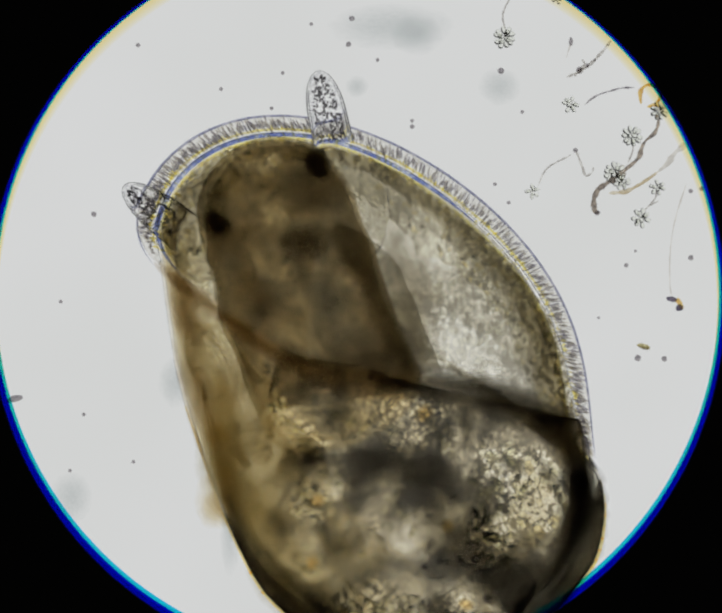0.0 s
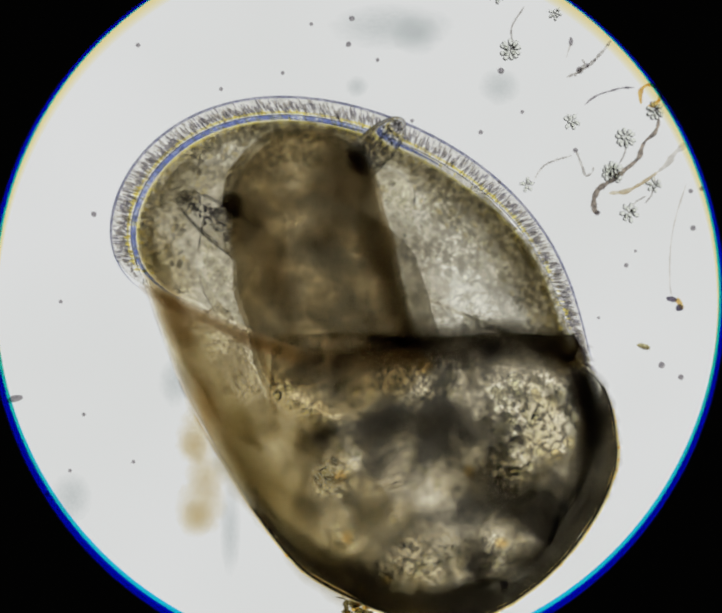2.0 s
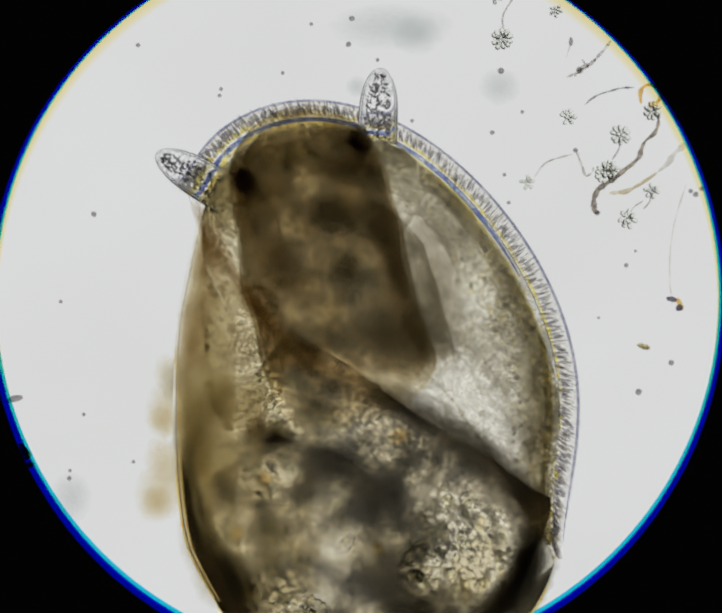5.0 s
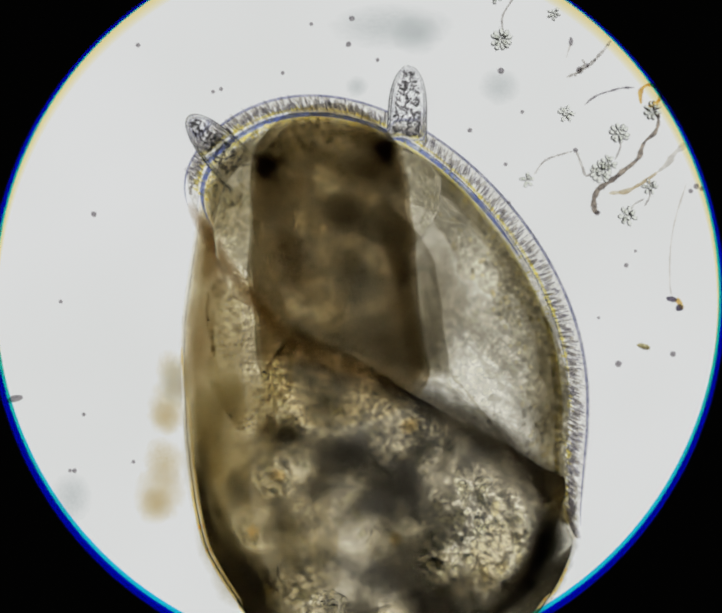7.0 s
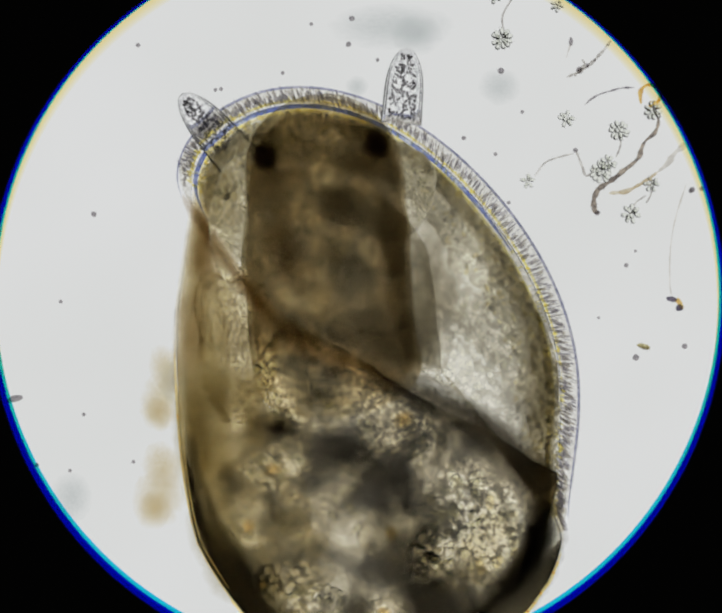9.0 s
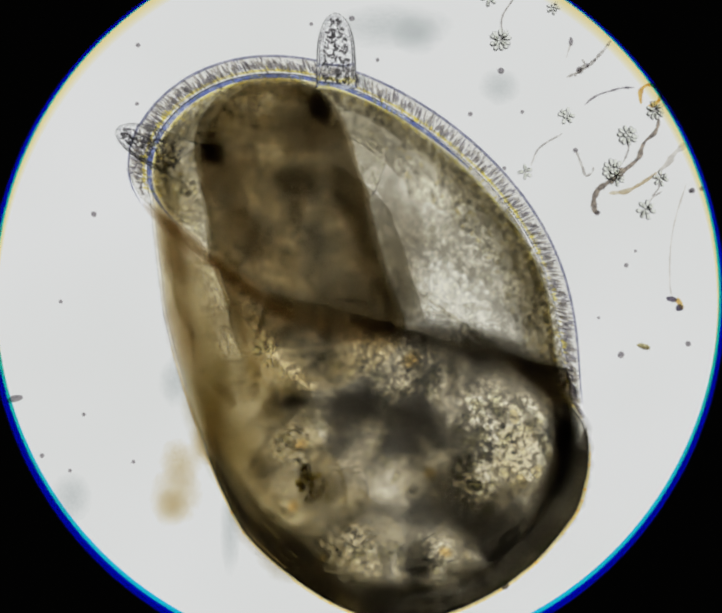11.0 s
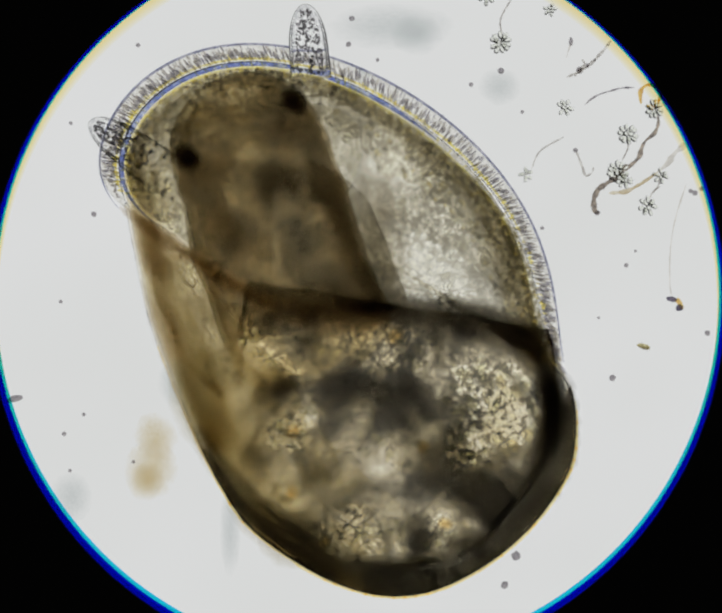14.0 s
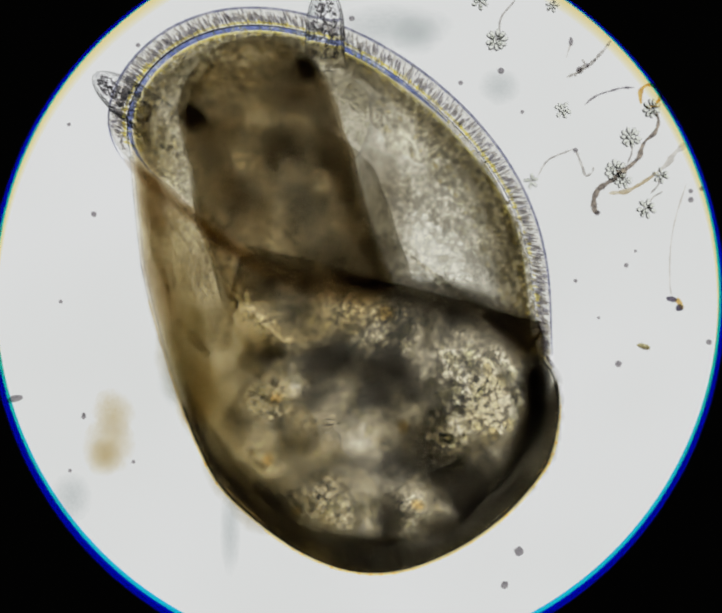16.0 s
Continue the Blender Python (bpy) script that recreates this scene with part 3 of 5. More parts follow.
# Crumbly clusters of granules on the gland.
def crumbs(u, v, su, sv, turn, count, small, large, seed):
    """A patch of clear granules, crowded towards its middle."""
    r = random.Random(seed)
    bm = bmesh.new()
    c, e = math.cos(radians(turn)), math.sin(radians(turn))
    for i in range(count):
        a, q = r.uniform(0, 6.283), r.random() ** 0.6
        x, y = su * q * math.cos(a), sv * q * math.sin(a)
        size = r.uniform(small, large) / 1000
        place = Matrix.Translation(on_mass(u + x * c + y * e, v - x * e + y * c, 0.022 + r.uniform(-0.004, 0.008)))
        turned = place @ Matrix.Rotation(r.uniform(0, 3.1), 4, "Z") @ Matrix.Diagonal((size * r.uniform(0.8, 1.5), size * r.uniform(0.7, 1.1), size * 0.7, 1))
        bmesh.ops.create_icosphere(bm, subdivisions=2, radius=1.0, matrix=turned)
    for v_ in bm.verts:
        v_.co += 0.0022 * noise.noise_vector(v_.co * 160)
    return bm


for i, (u, v, su, sv, turn, count, small, large) in enumerate((
    (576, 724, 24, 34, 10, 16, 5, 11), (604, 765, 24, 18, -40, 12, 4, 8), (636, 800, 40, 20, -35, 18, 4, 8), (640, 932, 40, 46, 10, 34, 4, 9),
    (684, 888, 30, 22, -20, 16, 4, 8), (1028, 1000, 42, 88, 12, 110, 4, 9), (1010, 905, 40, 30, 0, 24, 4, 10), (1040, 845, 46, 44, 0, 14, 8, 16),
    (945, 790, 30, 46, 10, 16, 5, 10), (1070, 905, 46, 26, 10, 20, 4, 9), (625, 1060, 40, 34, 20, 16, 5, 10), (740, 1165, 70, 26, 10, 34, 4, 10),
    (820, 1170, 50, 36, 0, 22, 5, 11), (940, 1195, 50, 34, 0, 18, 5, 10), (830, 965, 46, 50, 30, 12, 6, 12), (730, 1040, 50, 30, -20, 14, 4, 9),
    (780, 770, 90, 26, -10, 22, 4, 9), (700, 745, 50, 24, 0, 12, 4, 8),
)):
    part("crumb_lobe", crumbs(u, v, su, sv, turn, count, small, large, i + 50), M_CRUMB, snail, "crumbly pale lobe of the gland")

# Clear oil droplets that flash white beside the shell's shoulder.
for i in range(50):
    a, rr = rng.uniform(0, 6.28), math.sqrt(rng.random())
    c = on_mass(1125 + 68 * rr * math.cos(a), 925 + 95 * rr * math.sin(a), 0.03 + rng.uniform(-0.004, 0.01))
    q = rng.uniform(0.005, 0.012)
    gold = i % 9 == 0
    part("oil_droplet", lump(c, (q, q * rng.uniform(0.8, 1.8), q * 0.9), 0.25, 1.5, 2, i, 0.5 + rng.uniform(-0.4, 0.4)), M_YOLK_GOLD if gold else M_YOLK_PALE, snail, "golden oil droplet" if gold else "")
for i, (u, v, su, sv, turn) in enumerate(((981, 790, 20, 75, 3), (1030, 955, 60, 20, 8), (1093, 1027, 18, 48, 30), (1075, 860, 48, 20, -20), (990, 890, 20, 50, -20), (1150, 880, 18, 45, 30))):
    lens("gut_fold", on_mass(u, v, 0.03), su, sv, turn, M_GUT, snail, "dark cleft between oil droplets", i)


M_SPOT = cloud("amber_spot", (1.0, 0.90, 0.68), 8.0, 1.4, 0.7)
for i, (u, v, q) in enumerate(((699, 1173, 16), (890, 745, 26), (640, 1062, 20), (930, 990, 20), (962, 1160, 20), (655, 930, 22))):
    lens("amber_spot", on_mass(u, v, 0.03), q * 1.0, q * 0.8, 40 * i, M_SPOT, snail, "small amber oil spot", i)


# Mantle: collar, cavity skin and the lip with its columns.
def mouth_band(in0, z0, in1, z1, thick, first=162, last=350, cells=220, rows=6, rough=0.0, hold=False, ramp=5):
    """A band along the far and side lips, between two insets from the edge."""
    loops = []
    for j in range(cells + 1):
        f = j / cells
        th = radians(first + (last - first) * f)
        end = min(1.0, ramp * f + 0.02, (3.0 if hold else 8.0) * (1 - f) + 0.03) ** 0.7
        mid = (in0 + in1) / 2
        loop = []
        for i in range(2 * rows):
            a = math.pi * i / rows
            t = 0.5 - 0.5 * math.cos(a)
            inset = mid + (in0 + (in1 - in0) * t - mid) * end
            if hold:
                inset = in0 + (in1 - in0) * t * end
            if rough:
                inset += 0.045 * t * noise.noise(Vector((f * 16, in1 * 90, 0))) + 0.02 * t * noise.noise(Vector((f * 55, in1 * 90, 3)))
            p = mouth_ring(th, inset, z0 + (z1 - z0) * t + 0.5 * thick * end * math.sin(a))
            if rough:
                p += Vector((0, 0, rough * noise.noise(p * 22)))
            loop.append(p)
        loops.append(loop)
    return loft(loops)


lip = part("mantle_lip", mouth_band(0.0, -0.01, 0.046, 0.0, 0.03, last=347, ramp=10), M_LIP, snail, "clear rounded lip round the shell mouth")
for i, (deep, thick) in enumerate(((0.115, 0.05), (0.175, 0.05), (0.250, 0.07))):
    part("mantle_collar", mouth_band(0.061 + 0.003 * i, 0.0, deep, -0.03 - 0.01 * i, thick, first=158, rough=0.012, hold=True), M_COLLAR_GRAIN if i < 2 else M_COLLAR, snail, "grainy grey-brown mantle collar")
for i in range(26):
    th = radians(172 + 184 * i / 25)
    a, b = mouth_ring(th - 0.06, 0.10), mouth_ring(th + 0.06, 0.10)
    way = b - a
    side = ease((i - 12) / 8)
    p = mouth_ring(th, 0.078 + 0.022 * side, -0.01)
    lens("collar_rim", p, 650 * way.length + 20, 26 + 24 * side, math.degrees(math.atan2(way.y, way.x)), M_COLLAR_DARK, snail, "dark olive-brown rim of the collar", i)
part("collar_rim", mouth_band(0.047, 0.0, 0.082, 0.0, 0.02, first=284), M_COLLAR_TEETH, snail, "grainy grey-brown rim of the collar")
# The seams' tints paint in the blue and yellow colour fringes of the lip.
part("indigo_seam", mouth_band(0.046, 0.012, 0.057, 0.012, 0.008, rows=3, first=154, last=272), M_INDIGO, snail, "thin indigo seam painting a colour fringe along the lip")
part("yellow_seam", mouth_band(0.036, 0.014, 0.042, 0.014, 0.008, rows=3, first=172, last=300), M_YELLOW, snail, "thin yellow seam painting a colour fringe along the lip")
part("yellow_seam", mouth_band(0.058, 0.014, 0.066, 0.014, 0.008, rows=3, first=156, last=318), M_YELLOW, snail, "thin yellow seam painting a colour fringe along the lip")
loops = []
for side in (1, -1):
    for i in range(9):
        t = i / 8 if side > 0 else 1 - i / 8
        k = 0.01 + 0.86 * t
        ring = []
        for j in range(96):
            p = mouth_ring(2 * math.pi * j / 96, 0.0, -0.16 + 0.12 * t + side * 0.015 * math.sin(math.pi * t), k)
            ring.append(p + Vector((0, 0, 0.004 * noise.noise(p * 18))))
        loops.append(ring)
part("mantle_cavity", loft(loops + [loops[0]], caps=False), M_CAVITY, snail, "pale clear skin of the mantle cavity")


bm = bmesh.new()
for i in range(260):
    a, q = rng.uniform(0, 6.283), rng.random() ** 0.5
    c = own(990 + 125 * q * math.cos(a) - 40 * q * math.sin(a), 560 + 190 * q * math.sin(a), -0.04 + rng.uniform(-0.01, 0.01))
    q = rng.uniform(0.004, 0.009)
    bmesh.ops.create_icosphere(bm, subdivisions=2, radius=1.0, matrix=Matrix.Translation(c) @ Matrix.Rotation(rng.uniform(0, 3), 4, "Z") @ Matrix.Diagonal((q * rng.uniform(1, 1.8), q, q * 0.5, 1)))
part("cavity_grain", bm, M_GRAIN_CLEAR, snail, "pale grains of the mantle cavity")


def cell_mesh(name, a, b, mat):
    bm = bmesh.new()
    bmesh.ops.create_uvsphere(bm, u_segments=8, v_segments=6, radius=1.0)
    for v in bm.verts:
        v.co = Vector((v.co.x * a, v.co.y * b, v.co.z * b))
    return mesh_of(name, bm, mat)


M_COLUMN_DARK = tissue("column_dark", (0.58, 0.57, 0.60), (0.90, 0.88, 0.84), 30, 120, 0.5, 0.42, 0.58, 0.0, 4.4)
COLUMNS = (cell_mesh("column_cell", 0.020, 0.0024, M_COLUMN_DARK), cell_mesh("column_cell", 0.013, 0.0038, M_COLUMN_DARK))
for j in range(230):
    f = (j + rng.uniform(-0.45, 0.45)) / 230
    th = radians(170 + 177 * f)
    a, b = mouth_ring(th, 0.048), mouth_ring(th, 0.0)
    c = a.lerp(b, 0.45 + rng.uniform(-0.16, 0.12)) + Vector((0, 0, 0.018))
    o = new("column_cell", COLUMNS[rng.random() < 0.4])
    o.parent = lip
    q = min(1.0, 0.25 + 5 * f)
    turn = Matrix.Rotation(rng.gauss(0, 0.07), 4, "Z")
    o.matrix_basis = Matrix.Translation(c) @ turn @ (b - a).to_track_quat("X", "Z").to_matrix().to_4x4() @ Matrix.Diagonal((q * rng.uniform(0.55, 1.05), rng.uniform(0.6, 1.3), 1, 1))
bm = bmesh.new()
for j in range(900):
    f = (j + rng.uniform(-0.5, 0.5)) / 900
    th = radians(176 + 171 * f)
    a, b = mouth_ring(th, 0.047), mouth_ring(th, 0.004)
    c = a.lerp(b, rng.uniform(0.15, 0.88)) + Vector((0, 0, 0.012))
    turned = Matrix.Translation(c) @ (b - a).to_track_quat("X", "Z").to_matrix().to_4x4() @ Matrix.Diagonal((rng.uniform(0.005, 0.013), rng.uniform(0.0011, 0.0019), 0.0015, 1))
    bmesh.ops.create_icosphere(bm, subdivisions=1, radius=1.0, matrix=turned)
part("column_fringe", bm, M_FRINGE, lip, "fine dark fringe between the lip's columns")
bm = bmesh.new()
for j in range(420):
    th = radians(172 + 174 * (j + rng.uniform(-0.5, 0.5)) / 420)
    a, b = mouth_ring(th, 0.075), mouth_ring(th, 0.012)
    c = a.lerp(b, rng.choice((0.05, 0.12, 0.35, 0.55, 0.60)) + rng.uniform(-0.05, 0.05)) + Vector((0, 0, 0.02))
    turned = Matrix.Translation(c) @ (b - a).to_track_quat("X", "Z").to_matrix().to_4x4() @ Matrix.Diagonal((rng.uniform(0.004, 0.009), rng.uniform(0.0016, 0.0028), 0.0015, 1))
    bmesh.ops.create_icosphere(bm, subdivisions=1, radius=1.0, matrix=turned)
part("yellow_fringe", bm, M_YELLOW, lip, "fine yellow fringe along the lip's seams")
GRANULES = (cell_mesh("granule_cell", 0.0085, 0.0050, M_GRANULE_CELL), cell_mesh("granule_cell", 0.0080, 0.0050, M_SPARK))
for j in range(300):
    th = radians(175 + 180 * (rng.random() ** 1.25))
    c = mouth_ring(th, 0.072 + 0.017 * rng.choice((0, 0, 1, 1, 2, 3, 4, 5)) + rng.uniform(-0.004, 0.004), 0.03)
    o = new("granule_cell", GRANULES[j % 3 > 0])
    o.parent = lip
    o.matrix_basis = Matrix.Translation(c) @ Matrix.Rotation(rng.uniform(0, 3), 4, "Z") @ Matrix.Scale(rng.uniform(0.6, 1.2), 4)

part("outer_edge", mouth_band(-0.001, 0.0, 0.005, 0.0, 0.006, last=338, rows=3), M_EDGE, lip, "fine dark edge line of the lip")
for t0, t1, g in ((112, 250, 0.990), (130, 230, 0.97), (146, 214, 0.945)):
    loops = []
    for i in range(40):
        f0 = i / 39
        e = math.sin(math.pi * (0.08 + 0.92 * f0)) ** 0.5 + 0.02
        loop = []
        for side in (1, -1):
            for j in range(16):
                f = j / 15 if side > 0 else 1 - j / 15
                th = 180 + (t0 - 180 + (t1 - t0) * f) * e + 14 * noise.noise(Vector((f0 * 6, 3 * (f > 0.5), g * 90))) * abs(2 * f - 1) ** 2
                loop.append(shell_point(0.06 + 0.80 * f0, radians(th), g - (0.012 if side < 0 else 0)))
        loops.append(loop)
    part("mantle_skirt", loft(loops), M_SKIRT, snail, "olive-brown mantle skirt inside the shell")
for i in range(5):
    f = 0.14 + 0.085 * i
    a, b = shell_point(f - 0.04, math.pi), shell_point(f + 0.04, math.pi)
    way = b - a
    lens("mantle_skirt", shell_point(f, math.pi, 0.92), max(70, 700 * way.length), 40 + 3 * i, math.degrees(math.atan2(way.y, way.x)), M_RUST if i < 2 else M_OLIVE, snail, "olive-brown mantle skirt inside the shell", i)
for i, (u, v, su, sv, turn) in enumerate(((470, 830, 75, 110, 20), (515, 930, 80, 110, 24), (480, 780, 60, 80, 20), (455, 870, 60, 110, 20), (560, 775, 50, 75, 24), (590, 850, 55, 70, 20), (625, 815, 55, 50, -30))):
    lens("mantle_skirt", own(u, v, 0.06), su, sv, turn, M_OLIVE, snail, "olive-brown mantle skirt inside the shell", i)
for i, (u, v, su, sv, turn) in enumerate(((405, 540, 40, 70, 24),)):
    lens("mantle_fold", own(u, v, 0.17), su, sv, turn, M_RUST, snail, "red-brown fold below the mouth corner", i)
foot = part("foot", lump((0, 0, 0), (0.102, 0.160, 0.014), 0.35, 1.6, 5, 3, 0.50), M_FOOT, snail, "grainy amber fold of the foot")
bm = bmesh.new()
for i in range(240):
    a, q = rng.uniform(0, 6.283), rng.random() ** 0.5
    p = Matrix.Rotation(0.5, 3, "Z") @ Vector((0.094 * q * math.cos(a), 0.148 * q * math.sin(a), 0.016))
    q = rng.uniform(0.0022, 0.0046)
    bmesh.ops.create_icosphere(bm, subdivisions=1, radius=1.0, matrix=Matrix.Translation(p) @ Matrix.Rotation(rng.uniform(0, 3), 4, "Z") @ Matrix.Diagonal((q * rng.uniform(1, 2.4), q, q, 1)))
part("foot_grain", bm, M_YOLK_PALE, foot, "fine clear grains of the foot")
foot.matrix_basis = Matrix.Translation(own(480, 672, 0.03)) @ Matrix.Rotation(radians(46), 4, "Y")


# Head: its own space has the origin between the eyes, x to the right eye, y forwards.
def head_rings():
    rings = []
    for i in range(40):
        y = 0.118 - 0.69 * (1 - math.cos(math.pi * i / 39)) / 2
        t = (0.118 - y) / 0.69
        w = (0.168 + 0.010 * ease((t - 0.15) / 0.3)) * min(1.0, (max(0.0, 1 - (1 - min(t / 0.265, 1)) ** 2.3)) ** 0.5 + 0.001)
        w *= min(1.0, (max(0.0, 1 - (max(t - 0.86, 0) / 0.141) ** 2)) ** 0.5 + 0.001)
        x0 = -0.018 * ease((t - 0.2) / 0.4)
        ring = []
        for j in range(48):
            th = 2 * math.pi * j / 48
            p = Vector((x0 + w * math.cos(th), y, 0.75 * w * math.sin(th)))
            p += 0.008 * noise.noise(p * 12) * Vector((math.cos(th), 0, math.sin(th)))
            ring.append(p)
        rings.append(ring)
    return rings


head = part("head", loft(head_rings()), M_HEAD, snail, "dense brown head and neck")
for name, c, r, turn, mat, label in (
    ("buccal_mass", (0.035, -0.125), (66, 58), 0, M_DARK_ORGAN, "dark round buccal mass"),
    ("brain_lobe", (-0.10, -0.045), (80, 60), 20, M_DARK_ORGAN, "dark brown brain lobe"),
    ("brain_lobe", (0.10, -0.035), (75, 60), -10, M_DARK_ORGAN, "dark brown brain lobe"),
    ("gullet", (-0.10, -0.19), (55, 120), 8, M_DARK_ORGAN, "dark brown gullet"),
    ("gullet", (0.12, -0.24), (50, 150), 0, M_DARK_ORGAN, "dark brown gullet"),
    ("crop", (0.09, -0.41), (130, 85), -10, M_BAND, "dark crop at the neck"),
    ("neck_fold", (0.18, -0.34), (85, 190), -8, M_NECK, "pale grey neck fold"),
):
    lens(name, Vector((c[0], c[1], 0.02)), r[0], r[1], turn, mat, head, label, c[0] * 30)
neck = []
for i in range(30):
    f = i / 29
    y = -0.06 - 0.55 * f
    end = max(0.002, 1 - abs(2 * f - 1) ** 5) ** 0.5
    right = 0.120 + 0.080 * ease(f / 0.35) + 0.008 * f + 0.005 * noise.noise(Vector((f * 9, 2, 0)))
    left = 0.02 + 0.03 * f
    half, centre = (right - left) / 2 * end, left + (right - left) / 2 * (0.4 + 0.6 * end)
    neck.append([Vector((centre + half * math.cos(2 * math.pi * j / 32), y, 0.035 * end * math.sin(2 * math.pi * j / 32))) for j in range(32)])
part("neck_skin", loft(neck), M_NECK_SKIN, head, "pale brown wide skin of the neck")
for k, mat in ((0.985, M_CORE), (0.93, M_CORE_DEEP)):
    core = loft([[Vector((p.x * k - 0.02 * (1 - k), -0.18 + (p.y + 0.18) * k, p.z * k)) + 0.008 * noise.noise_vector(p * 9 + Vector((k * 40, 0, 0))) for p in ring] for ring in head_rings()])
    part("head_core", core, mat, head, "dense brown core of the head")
for x, y, r in ((0.140, -0.105, (0.093, 0.100, 0.036)), (-0.170, -0.135, (0.080, 0.150, 0.03))):
    part("side_lobe", lump((x, y, 0.03), r, 0.12, 1.5, 4, x * 10, -0.12), M_LOBE, head, "clear rounded side lobe")
for x, y, a0, b0, count in ((-0.185, -0.135, 0.05, 0.13, 100), (0.195, -0.115, 0.028, 0.075, 50)):
    bm = bmesh.new()
    for i in range(count):
        a, q = rng.uniform(0, 6.283), rng.random() ** 0.5
        c = Vector((x + a0 * q * math.cos(a), y + b0 * q * math.sin(a), 0.05))
        q = rng.uniform(0.003, 0.006)
        bmesh.ops.create_icosphere(bm, subdivisions=1, radius=1.0, matrix=Matrix.Translation(c) @ Matrix.Rotation(rng.uniform(0, 3), 4, "Z") @ Matrix.Diagonal((q * rng.uniform(1, 2), q, q * 0.8, 1)))
    part("lobe_grain", bm, M_YOLK_PALE, head, "fine clear grains of the side lobes")
eyes = [lens("eye", Vector((x, 0.0, 0.03)), 32 if x < 0 else 29, 36 if x < 0 else 42, 0, M_EYE, head, "black eye spot", x * 7) for x in (-0.125, 0.125)]


def tentacle_mesh(width, length, deep, blunt):
    """Tip at the origin, pointing to +y."""
    rings = []
    for i in range(30):
        f = 0.5 - 0.5 * math.cos(math.pi * (i / 29) ** 1.2)
        y = -length * f - 0.0003
        w = width * max(0.004, 1 - (1 - min(f / blunt, 1)) ** 2.3) ** 0.5 * (1 + 0.14 * f)
        rings.append([Vector((w * math.cos(2 * math.pi * j / 20), y, deep * w * math.sin(2 * math.pi * j / 20))) for j in range(20)])
    return loft(rings, caps=False)


tentacle_left = part("tentacle", tentacle_mesh(0.040, 0.180, 0.9, 0.70), M_TENTACLE, head, "clear grainy flattened tentacle")
tentacle_right = part("tentacle", tentacle_mesh(0.038, 0.160, 0.7, 0.58), M_TENTACLE, head, "clear grainy flattened tentacle")
M_TENTACLE_GRAIN = tissue("tentacle_grain", (0.44, 0.43, 0.44), (0.86, 0.85, 0.85), 60, 200, 0.5, 0.4, 0.6, 0.0, 2.9)
GRAINLET = cell_mesh("granule", 0.0034, 0.0021, M_TENTACLE_GRAIN)
for t_ob, width, deep, blunt in ((tentacle_left, 0.0305, 0.9, 0.70), (tentacle_right, 0.0315, 0.7, 0.58)):
    wall = tentacle_mesh(width, 0.135, deep, blunt)
    bmesh.ops.translate(wall, verts=wall.verts, vec=(0, -0.008, 0))
    part("inner_wall", wall, M_TENTACLE_WALL, t_ob, "clear inner wall of the tentacle")
for t_ob, w in ((tentacle_left, 0.032), (tentacle_right, 0.036)):
    for i in range(230):
        y = rng.uniform(-0.150, -0.014)
        x = rng.uniform(-1, 1) * w * min(1, (-y / 0.09)) ** 0.5 * 0.74
        o = new("granule", GRAINLET)
        o.parent = t_ob
        o.matrix_basis = Matrix.Translation((x, y, rng.uniform(-0.012, 0.016))) @ Matrix.Rotation(math.pi / 2 + rng.gauss(0, 0.35), 4, "Z") @ Matrix.Scale(rng.uniform(0.6, 1.3), 4)


# ---- stalked colonies, stalks, grains and flocks in the water ----

def colony(cells, size, seed):
    """A rosette of pear-shaped cells about a common stalk end."""
    r = random.Random(seed)
    thing = tagged(new("rosette_colony"), "clear rosette of pear-shaped cells on a thin stalk", "colony", "stalked colonies")
    bm = bmesh.new()
    bmesh.ops.create_uvsphere(bm, u_segments=10, v_segments=8, radius=1.0)
    for v in bm.verts:
        k = 0.55 + 0.45 * (v.co.x + 1) / 2
        v.co = Vector((v.co.x * size * 0.36, v.co.y * size * 0.27 * k, v.co.z * size * 0.27 * k))
    me = mesh_of("cell", bm, M_CELL)
    outer = round(cells * 0.66)
    for i in range(outer + 4):
        inner = i >= outer
        a = 2 * math.pi * (i + r.uniform(-0.25, 0.25)) / (4 if inner else outer) + seed
        lift = r.uniform(0.5, 1.1) if inner else r.uniform(-0.3, 0.3)
        way = Vector((math.cos(a) * math.cos(lift), math.sin(a) * math.cos(lift), math.sin(lift)))
        o = new("cell", me)
        o.parent = thing
        o.matrix_basis = Matrix.Translation(way * size * (0.42 if inner else r.uniform(0.56, 0.66))) @ way.to_track_quat("X", "Z").to_matrix().to_4x4()
    part("hub", lump((0, 0, 0), (size * 0.14,) * 3, 0.2, 2, 2, seed), M_THREAD, thing)
    return thing


colonies = []


def add_colony(cells, size, stalk, moves):
    """moves: seconds, u and v; stalk: du and dv of the stalk's end."""
    c = colony(cells, size / 1000, len(colonies) + 1)
    if stalk:
        d = Vector((stalk[0] / 1000, -stalk[1] / 1000, -0.02))
        side = Vector((-d.y, d.x, 0)) * 0.12
        part("stalk", tube([d * 0.15, d * 0.5 + side, d], 0.0016, 6, 5), M_THREAD, c, "thin grey stalk")
    colonies.append((c, moves))


